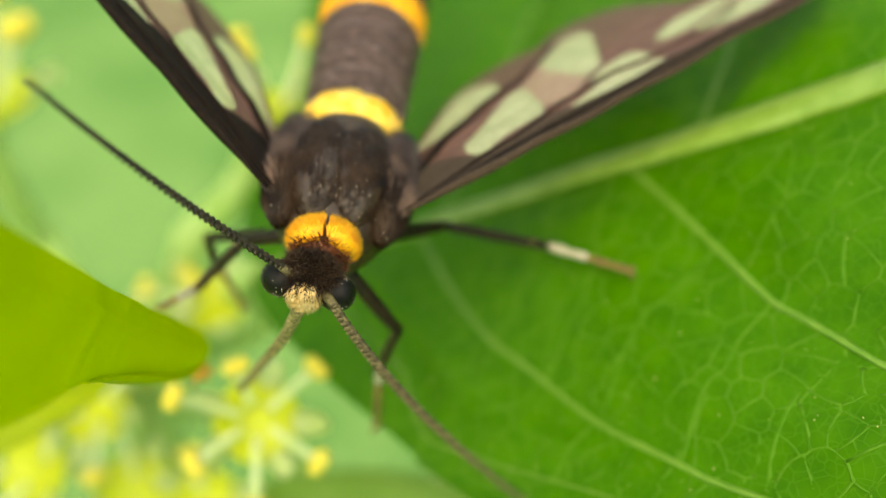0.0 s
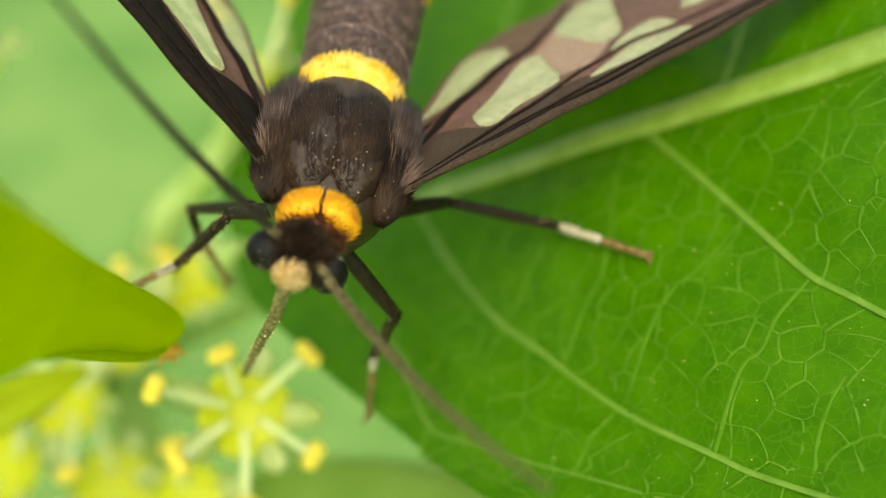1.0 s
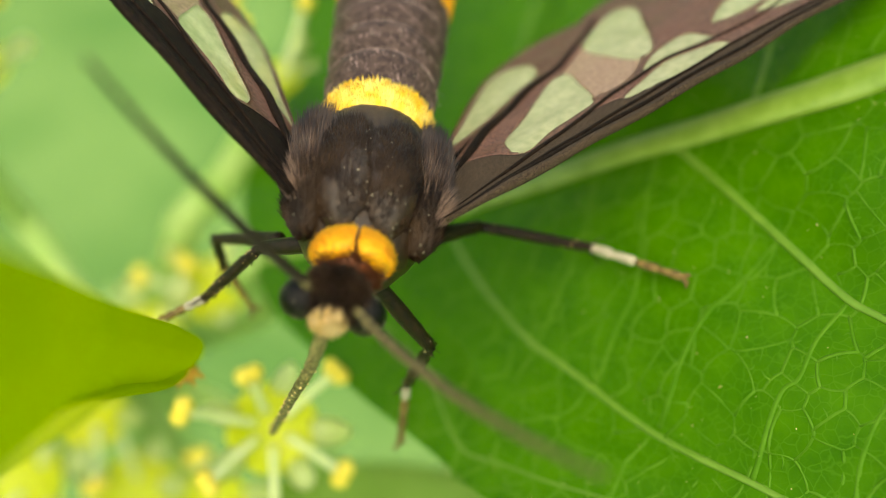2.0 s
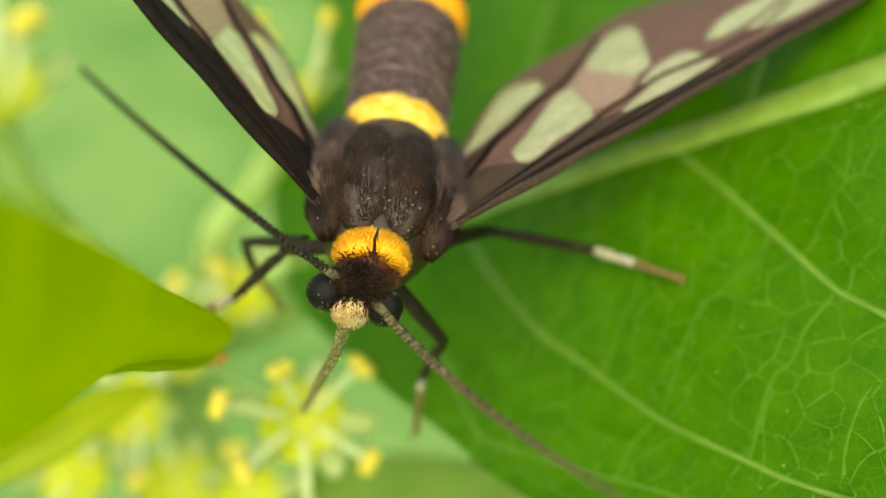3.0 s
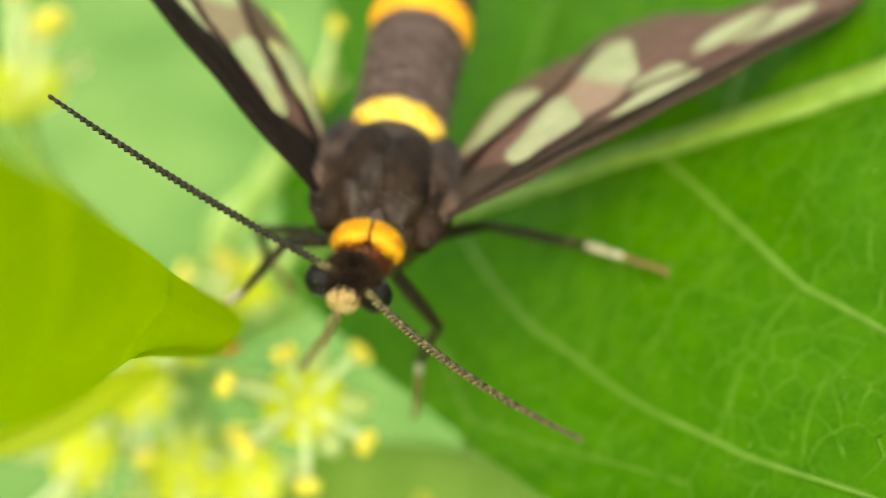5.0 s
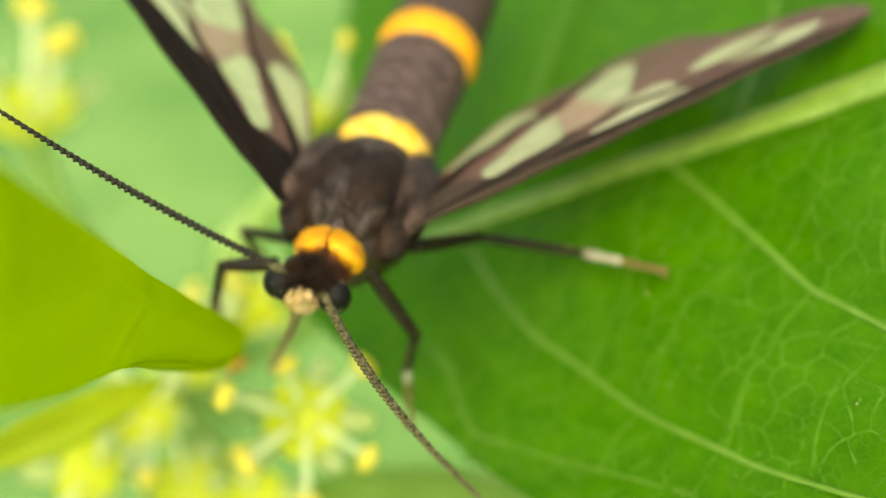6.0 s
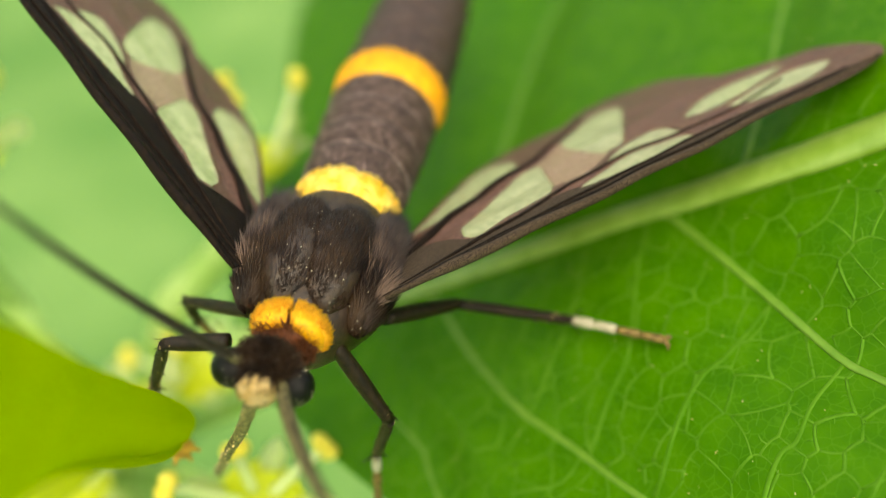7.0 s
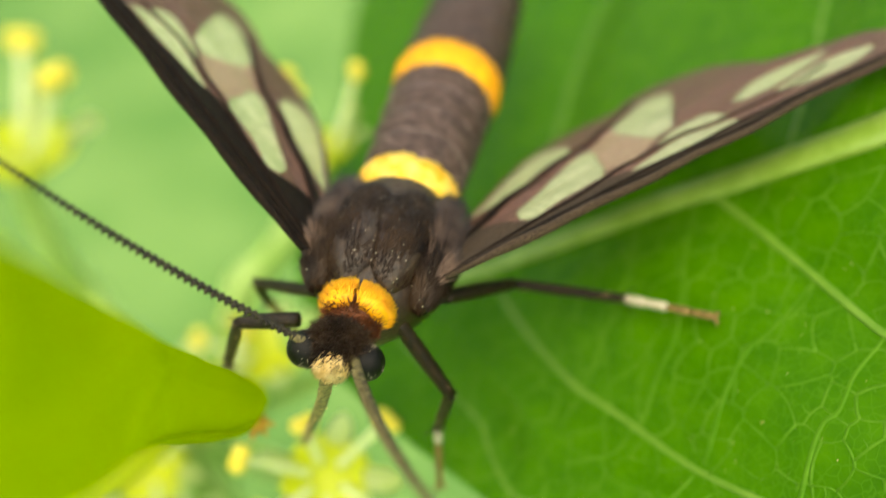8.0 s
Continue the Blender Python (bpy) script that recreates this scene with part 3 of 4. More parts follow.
# Its own space: x to its left-hand side of view, y towards the tail, z out of its back.
def moth():
    mo = thing("moth", cpose(-0.0184, 0.0784, -0.1512, -0.2685, 11.7088, -4.9901), "dark brown moth with orange body rings and clear wing windows", "moth")

    # thorax
    bm = bmesh.new()
    lathe(bm, [(-0.27, 0.050, 0.050, -0.01, 0.10), (-0.235, 0.090, 0.085, 0, 0.105), (-0.17, 0.130, 0.120, 0, 0.100), (-0.08, 0.165, 0.150, 0, 0.085), (0.02, 0.178, 0.165, 0, 0.080),
               (0.10, 0.170, 0.162, 0, 0.085), (0.17, 0.145, 0.145, 0, 0.095), (0.22, 0.120, 0.120, 0, 0.10)], 36, 0.01, 3)
    blob(bm, (0, -0.015, 0.098), (0.160, 0.215, 0.166), 0.04, 11, 4)
    part("thorax", bm, M_SHINE, mo)
    bm = bmesh.new()
    hairs(bm, on_ellipsoid(6500, (0, -0.015, 0.098), (0.160, 0.215, 0.166), (0, 3.2, -0.3), 5, lambda p: p.y > -0.2 and p.z > -0.02), 0.022, 0.0013, 6, 0.07)
    tagged(part("thorax_fur", bm, M_FUR, mo), "short dark brown hair", kind="stuff")
    for s in (-1, 1):
        bm = bmesh.new()
        blob(bm, (0.046 * s - 0.004, -0.030, 0.186), (0.084, 0.175, 0.086), 0.08, s, 3)
        ridge = part("back_ridge", bm, M_SHINE, mo, "dark glossy ridge of the back")
        bm = bmesh.new()
        hairs(bm, on_ellipsoid(5200, (0.046 * s - 0.004, -0.030, 0.186), (0.084, 0.175, 0.086), (0.25 * s, 2.6, 0.1), 40 + s, lambda p: p.z > 0.13), 0.030, 0.0012, 41 + s, 0.10)
        tagged(part("ridge_hair", bm, M_FUR, ridge), kind="stuff")
        bm = bmesh.new()
        blob(bm, (0.160 * s, -0.095, 0.188), (0.018, 0.050, 0.022), 0.12, s, 3)
        wr = part("wing_root", bm, M_BROWN, mo)
        bm = bmesh.new()
        hairs(bm, on_ellipsoid(600, (0.160 * s, -0.095, 0.188), (0.018, 0.050, 0.022), (0.7 * s, 1.6, 0.2), 44 + s), 0.055, 0.0014, 45 + s, 0.10)
        tagged(part("root_hair", bm, M_TUFT, wr), "brown hair over the wing root", kind="stuff")
    for s in (-1, 1):
        bm = bmesh.new()
        c, sz = (0.132 * s, -0.045, 0.148), (0.050, 0.160, 0.068)
        blob(bm, c, sz, 0.12, s, 3)
        te = part("shoulder_tuft", bm, M_BROWN, mo)
        bm = bmesh.new()
        hairs(bm, on_ellipsoid(7200, c, sz, (0.05 * s, 3.2, 0.15), 20 + s, lambda p: p.y > -0.14), 0.105, 0.0012, 30 + s, 0.07)
        tagged(part("tuft_hair", bm, M_TUFT, te), "long greyish brown hair", kind="stuff")
        bm = bmesh.new()
        hairs(bm, on_ellipsoid(3600, c, sz, (0.1 * s, 1.5, 0.25), 24 + s, lambda p: p.y < -0.06), 0.055, 0.0013, 34 + s, 0.13)
        tagged(part("front_hair", bm, M_FUR, te), "short dark brown hair", kind="stuff")

    # orange collar in two halves with a dark cleft
    for s in (-1, 1):
        bm = bmesh.new()
        arc = [(-0.010 + 0.001 * s + 0.057 * math.sin(a * s), -0.244 - 0.010 * math.cos(a), 0.142 + 0.060 * math.cos(a)) for a in np.linspace(0.16, 1.85, 14)]
        tube(bm, arc, [0.025 + 0.004 * math.sin(math.pi * i / 13) for i in range(14)], 12)
        co = part("collar", bm, M_ORANGE, mo, "orange furry collar")
        bm = bmesh.new()
        rnd, roots = random.Random(50 + s), []
        for _ in range(2600):
            a = rnd.uniform(0.07, 1.9)
            ctr = Vector((-0.010 + 0.001 * s + 0.057 * math.sin(a * s), -0.244 - 0.010 * math.cos(a), 0.142 + 0.060 * math.cos(a)))
            out = Vector((math.sin(a * s), 0, math.cos(a)))
            b = rnd.uniform(-1.3, 1.9)
            n = out * math.cos(b) + Vector((0, 1, 0)) * math.sin(b)
            roots.append((ctr + n * 0.023, n * 0.7 + Vector((0, 1.0, 0))))
        hairs(bm, roots, 0.027, 0.0018, 60 + s, 0.12)
        tagged(part("collar_hair", bm, M_ORANGE, co), kind="stuff")
    bm = bmesh.new()
    blob(bm, (-0.014, -0.268, 0.138), (0.062, 0.034, 0.058), 0.1, 2)
    nk = part("neck", bm, M_RUST, mo, "rust brown neck")
    bm = bmesh.new()
    hairs(bm, on_ellipsoid(1800, (-0.014, -0.268, 0.138), (0.062, 0.034, 0.058), (0, -0.4, 0.5), 7), 0.034, 0.0014, 8, 0.3)
    tagged(part("neck_hair", bm, M_RUST, nk), kind="stuff")

    # abdomen, ring by ring
    rings = [(0.160, 0.268, 0.139, M_YELLOW, "fluffy yellow ring"), (0.258, 0.40, 0.142, M_BROWN, ""), (0.39, 0.51, 0.147, M_BROWN, ""), (0.50, 0.61, 0.151, M_BROWN, ""), (0.60, 0.71, 0.154, M_BROWN, ""),
             (0.70, 0.825, 0.160, M_ORANGE, "orange ring"), (0.815, 0.96, 0.158, M_BROWN, ""), (0.95, 1.10, 0.156, M_BROWN, ""), (1.09, 1.24, 0.152, M_BROWN, ""), (1.23, 1.38, 0.144, M_BROWN, ""), (1.37, 1.51, 0.130, M_BROWN, ""), (1.50, 1.63, 0.110, M_BROWN, ""), (1.62, 1.76, 0.085, M_BROWN, "")]
    for i, (y0, y1, r, m, lab) in enumerate(rings):
        cz = lambda y: 0.105 - 0.03 * max(0, y - 0.7) ** 2
        last = i == len(rings) - 1
        bm = bmesh.new()
        ys = np.linspace(y0, y1, 7)
        prof = [0.90, 0.945, 0.975, 0.995, 1.015, 1.03, 0.96] if not last else [0.98, 1.0, 0.95, 0.85, 0.7, 0.5, 0.2]
        lathe(bm, [(y, r * k, r * k * 0.97, 0, cz(y)) for y, k in zip(ys, prof)], 40, 0.006, i)
        seg = part("abdomen_ring", bm, M_PLATE if m is M_BROWN else m, mo, lab)
        bm = bmesh.new()
        rnd, roots = random.Random(100 + i), []
        fluffy = m is not M_BROWN
        for _ in range(1800 if fluffy else 1500):
            a, y = rnd.uniform(-0.6, math.pi + 0.6), rnd.uniform(y0, y1)
            n = Vector((math.cos(a), 0, math.sin(a)))
            rr = r * float(np.interp(y, ys, prof)) * 0.99
            roots.append((Vector((n.x * rr, y, cz(y) + n.z * rr * 0.97)), n * (0.22 if fluffy else 0.05) + Vector((0, 1, 0))))
        hairs(bm, roots, 0.024 if fluffy else 0.014, 0.0020 if fluffy else 0.0017, 120 + i, 0.13)
        tagged(part("ring_fur", bm, m if fluffy else M_FUR if i > 5 else M_ABDOMEN, seg), kind="stuff")

    bm = bmesh.new()
    rnd = random.Random(31)
    for _ in range(150):
        a, y = rnd.uniform(0.1, math.pi - 0.1), rnd.uniform(0.3, 1.2)
        blob(bm, (0.160 * math.cos(a), y, 0.100 + 0.155 * math.sin(a)), [rnd.uniform(0.0009, 0.0024)] * 3, 0.3, rnd.random() * 9, 1)
    for x in (-0.050, 0.042, -0.132, 0.132):
        wide = abs(x) < 0.1
        c, sz = ((x, -0.030, 0.188), (0.088, 0.180, 0.090)) if wide else ((x, -0.045, 0.152), (0.054, 0.165, 0.072))
        for q, _ in on_ellipsoid(46 if wide else 24, c, sz, (0, 0, 1), 33 + int(x * 100), lambda q: q.z > 0.15):
            blob(bm, q, [rnd.uniform(0.0008, 0.0019)] * 3, 0.3, rnd.random() * 9, 1)
    tagged(part("dust", bm, M_WHITE, mo), "pale pollen dust", kind="stuff")

    # head
    def hpart(name, bm, *rest):
        bmesh.ops.translate(bm, vec=-NECK, verts=bm.verts)
        return part(name, bm, *rest)

    hc = (-0.034, -0.348, 0.128)
    bm = bmesh.new()
    blob(bm, hc, (0.070, 0.062, 0.062), 0.08, 4)
    head = hpart("head", bm, M_BROWN, mo)
    head.matrix_basis = Matrix.Translation(NECK * CM)
    bm = bmesh.new()
    hairs(bm, on_ellipsoid(3600, hc, (0.068, 0.060, 0.062), (0, -0.7, 0.35), 9, lambda p: p.z > 0.10), 0.032, 0.0013, 10, 0.32)
    tagged(hpart("head_hair", bm, M_FUR, head), "dark brown tufted hair", kind="stuff")
    for x, y, z in ((-0.106, -0.368, 0.130), (0.036, -0.372, 0.110)):
        bm = bmesh.new()
        bmesh.ops.create_uvsphere(bm, u_segments=32, v_segments=20, radius=0.046)
        bmesh.ops.translate(bm, vec=(x, y, z), verts=bm.verts)
        eye = hpart("eye", bm, M_EYE, head, "glossy black compound eye")
        bm = bmesh.new()
        for q, _ in on_ellipsoid(40, (x, y, z), (0.0465, 0.0465, 0.0465), (0, 0, 1), 34, lambda q: q.z > 0.10):
            blob(bm, q, [0.0014] * 3, 0.3, 1, 1)
        bmesh.ops.translate(bm, vec=-NECK, verts=bm.verts)
        tagged(part("eye_dust", bm, M_WHITE, head), "pale pollen dust", kind="stuff")
    bm = bmesh.new()
    for x, z, w in ((-0.054, 0.130, 0.023), (-0.028, 0.130, 0.023), (-0.042, 0.112, 0.030)):
        blob(bm, (x, -0.402, z), (w, 0.026, 0.028), 0.03, 6)
    hpart("face", bm, M_CREAM, head, "cream scaled face")
    bm = bmesh.new()
    hairs(bm, on_ellipsoid(2600, (-0.041, -0.402, 0.124), (0.038, 0.028, 0.036), (0, -0.4, -1.2), 13, lambda p: p.y < -0.385), 0.020, 0.0011, 14, 0.16)
    tagged(hpart("palp_hair", bm, M_CREAM, head), kind="stuff")
    # drinking trunk, turning at the mouth
    MOUTH = Vector((-0.047, -0.421, 0.095))
    bm = bmesh.new()
    pb = [Vector(tuple(p)) - MOUTH for p in spline([(-0.047, -0.421, 0.095), (-0.064, -0.392, -0.060), (-0.092, -0.330, -0.230), (-0.120, -0.245, -0.430), (-0.145, -0.148, -0.625)], 30)]
    tube(bm, pb, [0.019 - 0.0095 * (i / 30) ** 0.5 + 0.0012 * math.sin(i * 2.1) for i in range(31)], 12)
    trunk = part("proboscis", bm, M_TRUNK, head, "pollen-dusted drinking trunk")
    trunk.matrix_basis = Matrix.Translation((MOUTH - NECK) * CM)
    bm = bmesh.new()
    rnd = random.Random(77)
    for _ in range(170):
        i = int(30 * rnd.random() ** 1.8)
        d = Vector((rnd.gauss(0, 1), rnd.gauss(0, 1), rnd.gauss(0, 1))).normalized()
        blob(bm, pb[i] + d * 0.0145, [rnd.uniform(0.0015, 0.0035)] * 3, 0.2, rnd.random() * 9, 1)
    tagged(part("pollen", bm, M_CREAM, trunk), "pale pollen grains", kind="stuff")

    # antennae: a ringed shaft with a double row of short teeth
    feelers = []
    for at in FEELER_AT:
        bm = bmesh.new()
        L, N, SAG = 0.80, 46, 0.05 if at is FEELER_AT[0] else 0.11
        curve = [Vector((0, L * s, -SAG * s * (1 - s))) for s in np.linspace(0, 1, 2 * N + 1)]
        tube(bm, curve, [(0.0122 - 0.0062 * (i / (2 * N)) ** 1.5) * (1.0 if i % 2 else 0.55) for i in range(2 * N + 1)], 8)
        for k, fc in enumerate(bm.faces):
            fc.material_index = 1 if (k // 8) % 4 == 3 or (k // 8) % 4 == 0 and k % 8 < 4 else 0
        dark = at is FEELER_AT[0]
        an = part("antenna", bm, (M_FEELER if dark else M_FEELER_DUSTED, M_FEELER if dark else M_FEELER_PALE), mo, "blackish saw-toothed antenna" if dark else "pollen-dusted saw-toothed antenna")
        an.matrix_basis = cpose(*at)
        bm = bmesh.new()
        for k in range(3, N):
            s = k / N
            s += 0.5 / N
            p = Vector((0, L * s, -SAG * s * (1 - s)))
            ln = 0.027 * math.sin(math.pi * min(1, 0.2 + 0.75 * s)) ** 0.6
            for sx in (-1, 1):
                tube(bm, [p, p + Vector((sx * 0.9, 0.22, -0.25)).normalized() * ln], [0.0066, 0.0042], 5)
        tagged(part("comb", bm, M_FEELER if dark else M_FEELER_PALE, an), "blackish comb teeth" if dark else "pale comb teeth", kind="stuff")
        bm = bmesh.new()
        tube(bm, [(0, -0.012, 0), (0, 0.02, -0.003), (0, 0.05, -0.005)], [0.013, 0.012, 0.0092], 10)
        part("scape", bm, M_FEELER_PALE, an, "pale antenna base")
        feelers.append(an)

    # legs
    legs = []

    def leg(at, pts, thick, bands, label, split=False):
        """Femur, tibia and tarsus through four points from the hip."""
        lg = new("leg")
        lg.empty_display_size = 0.001
        lg.parent = mo
        lg.matrix_basis = cpose(*at)
        tagged(lg, label)
        p = [Vector(q) for q in pts]
        low = lg
        if split:
            low = new("lower_leg")
            low.empty_display_size = 0.001
            low.parent = mo
            low.matrix_basis = cpose(*(Vector(at) + p[1]))
            p = [q - p[1] for q in p]
        for nm, a, b, r0, r1, m in (("femur", p[0], p[1], thick, thick * 0.85, M_LEG), ("tibia", p[1], p[2], thick * 0.8, thick * 0.7, M_LEG)):
            bm = bmesh.new()
            shift, own = (p[0], lg) if split and nm == "femur" else (Vector((0, 0, 0)), low)
            a, b = a - shift, b - shift
            d, n = b - a, 12
            tube(bm, [a + d * (i / n) for i in range(n + 1)], [(r0 + (r1 - r0) * i / n) * (0.72 + 0.28 * math.sin(math.pi * (0.12 + 0.8 * i / n))) * (1.12 if nm == "femur" else 1) for i in range(n + 1)], 10)
            part(nm, bm, m, own)
            bm = bmesh.new()
            rnd, roots = random.Random(int(thick * 1e5)), []
            for _ in range(150):
                s = rnd.random()
                o = Vector((rnd.gauss(0, 1), rnd.gauss(0, 1), rnd.gauss(0, 1))).normalized()
                roots.append((a + d * s + o * r1 * 0.8, d.normalized() + o * 0.35))
            hairs(bm, roots, 0.022, 0.0016, 3, 0.1)
            for sp in (-1, 1) if nm == "tibia" else ():
                x = d.orthogonal().normalized() * sp
                tube(bm, [b - d * 0.04, b + x * 0.035 + d.normalized() * 0.03], [0.004, 0.0012], 5)
            q = part("bristle_coat", bm, m, own)
            tagged(q, kind="stuff")
            bm = bmesh.new()
            for _ in range(240 if split and nm == "tibia" else 60):
                o = Vector((rnd.gauss(0, 1), rnd.gauss(0, 1), rnd.gauss(0, 1))).normalized()
                blob(bm, a + d * rnd.random() + o * r1 * 0.95, [rnd.uniform(0.0009, 0.0024)] * 3, 0.3, rnd.random() * 9, 1)
            tagged(part("pollen", bm, M_CREAM, own), "pale pollen grains", kind="stuff")
        d = p[3] - p[2]
        n = 4
        for k in range(n):
            bm = bmesh.new()
            a, b = p[2] + d * (k / n), p[2] + d * ((k + 1) / n - 0.01)
            r = thick * (0.66 - 0.05 * k)
            tube(bm, [a, a.lerp(b, 0.15), a.lerp(b, 0.8), b], [r * 0.75, r * 0.9, r * 1.05, r * 0.8], 9)
            part("tarsus", bm, M_WHITE if k in bands else M_TARSUS, low, "white band of the foot" if k in bands else "")
        bm = bmesh.new()
        for sp in (-1, 1):
            x = d.normalized().orthogonal() * sp
            tube(bm, [p[3] - d * 0.02, p[3] + d.normalized() * 0.012 + x * 0.010, p[3] + d.normalized() * 0.016 + x * 0.014 - Vector((0, 0, 0.012))], [0.008, 0.006, 0.002], 6)
        part("claw", bm, M_TARSUS, low)
        legs.extend((lg, low) if split else (lg,))

    leg((0.129, -0.007, -0.014), [(0.000, 0.000, 0.000), (0.184, 0.180, -0.082), (0.506, 0.232, -0.134), (0.721, 0.090, -0.037)], 0.021, (0, 1), "brown middle leg with a white-banded foot")
    leg((0.056, -0.190, 0.021), [(0.000, 0.000, 0.000), (0.170, 0.006, -0.202), (0.147, 0.047, -0.419), (0.183, 0.076, -0.728)], 0.02, (0,), "brown front leg")
    leg((-0.105, -0.123, 0.041), [(0.000, 0.000, 0.000), (-0.121, 0.046, -0.096), (-0.239, 0.048, -0.322), (-0.328, 0.040, -0.412)], 0.02, (0, 1), "brown front leg with a pale-banded foot", True)
    leg((-0.182, 0.011, -0.103), [(0.000, 0.000, 0.000), (-0.175, 0.123, -0.182), (-0.145, 0.141, -0.302), (-0.050, 0.128, -0.447)], 0.017, (), "thin brown middle leg")

    # wings
    def outline_wing(name, u_poly, patches, smoky, band, origin, frame3, mirror, size, lift, ribs, label):
        """A wing sheet in its own plane: u from root to tip, v from leading to trailing edge."""
        root = new(name)
        root.empty_display_size = 0.001
        root.parent = mo
        m = Matrix([[*r] for r in frame3]).to_4x4()
        root.matrix_basis = Matrix.Translation(Vector(origin) * CM) @ m
        tagged(root, label)
        poly = [tuple(p) for p in spline(u_poly + u_poly[:1], 160)[:-1]]
        pp = [[tuple(p) for p in spline(q + q[:1], 48)[:-1]] for q in patches + smoky + band]
        thin = len(patches) + len(smoky)
        us, vs = [p[0] for p in poly], [p[1] for p in poly]
        h = 0.0075
        nu, nv = int((max(us) - min(us)) / h) + 2, int((max(vs) - min(vs)) / h) + 2

        def height(u, v):
            return lift + 0.02 * math.sin(min(1.0, max(0.0, v) / 0.6) * math.pi) * (0.4 + 0.6 * min(1, u)) + 0.006 * noise.noise(Vector((u * 6, v * 14, 1.0)))

        def snap(lines, u, v):
            best, bd = None, 1e9
            for ln in lines:
                a = np.array(ln)
                b = np.roll(a, -1, axis=0)
                ab = b - a
                t = np.clip(((u - a[:, 0]) * ab[:, 0] + (v - a[:, 1]) * ab[:, 1]) / (ab[:, 0] ** 2 + ab[:, 1] ** 2 + 1e-12), 0, 1)
                q = a + ab * t[:, None]
                d = (q[:, 0] - u) ** 2 + (q[:, 1] - v) ** 2
                i = int(np.argmin(d))
                if d[i] < bd:
                    bd, best = float(d[i]), (float(q[i][0]), float(q[i][1]))
            return best, math.sqrt(bd)

        cells = {}
        for i in range(nu):
            for j in range(nv):
                u, v = min(us) + (i + 0.5) * h, min(vs) + (j + 0.5) * h
                if inside(poly, u, v):
                    w = next((k for k, q in enumerate(pp) if inside(q, u, v)), -1)
                    cells[i, j] = w
        owners = collections.defaultdict(set)
        for (i, j), w in cells.items():
            for a, b in ((i, j), (i + 1, j), (i + 1, j + 1), (i, j + 1)):
                owners[a, b].add(w)
        place = {}
        for (a, b), ws in owners.items():
            u, v = min(us) + a * h, min(vs) + b * h
            rim = sum((i, j) in cells for i, j in ((a, b), (a - 1, b), (a, b - 1), (a - 1, b - 1))) < 4
            if rim or len(ws) > 1:
                (qu, qv), d = snap([poly] if rim else pp, u, v)
                if d < h * 1.1:
                    u, v = qu, qv
            place[a, b] = (u, v)
        for k in range(-1, len(pp)):
            bm = bmesh.new()
            vt = {}

            def vert(a, b, side):
                if (a, b, side) not in vt:
                    u, v = place[a, b]
                    vt[a, b, side] = bm.verts.new(Vector((u, v * mirror, height(u, v) + side * (0.0012 if 0 <= k < thin else 0.0035))) * size)
                return vt[a, b, side]

            mine = {c for c, w in cells.items() if w == k}
            if not mine:
                bm.free()
                continue
            for i, j in mine:
                q = ((i, j), (i + 1, j), (i + 1, j + 1), (i, j + 1))
                for side in (1, -1):
                    f = [vert(a, b, side) for a, b in q]
                    bm.faces.new(f if (side > 0) == (mirror > 0) else f[::-1])
                for (a, b), nb in (((0, 1), (i, j - 1)), ((1, 2), (i + 1, j)), ((2, 3), (i, j + 1)), ((3, 0), (i - 1, j))):
                    if nb not in mine:
                        bm.faces.new((vert(*q[a], 1), vert(*q[a], -1), vert(*q[b], -1), vert(*q[b], 1)))
            if k < 0:
                part("membrane", bm, M_WING, root)
            elif k < len(patches):
                part("clear_window", bm, M_MEMBRANE, root, "pale clear wing window")
            elif k < thin:
                part("smoky_field", bm, M_SMOKY, root, "thinly scaled brown field, pinkish reflection in its colour")
            else:
                # one edge colour, painted shaded on the left wing and lit on the right
                part("edge_band", bm, M_COSTA if mirror < 0 else M_EDGE_LIT, root, "dark brown leading edge, blackened by shade in its colour" if mirror < 0 else "dark brown leading edge, lightened by light in its colour")
        # ribs along the leading edge and between the windows
        for pts, r, skin in ribs:
            bm = bmesh.new()
            s = spline(pts, 40)
            tube(bm, [Vector((u, v * mirror, height(u, v) + 0.004)) * size for u, v in s], [r * (1 - 0.55 * i / 40) * min(1.0, (i + 1) / 6) for i in range(41)], 8)
            part("wing_vein", bm, skin, root)
        return root

    FORE = [(0.0, -0.02), (0.2, -0.045), (0.41, -0.062), (0.65, -0.072), (0.85, -0.086), (1.12, -0.10), (1.38, -0.125), (1.52, -0.09), (1.58, -0.02), (1.57, 0.05), (1.50, 0.14), (1.38, 0.20), (1.27, 0.27), (1.23, 0.38),
            (1.20, 0.49), (1.13, 0.58), (1.04, 0.605), (0.92, 0.565), (0.82, 0.50), (0.65, 0.40), (0.40, 0.30), (0.20, 0.21), (0.05, 0.11)]
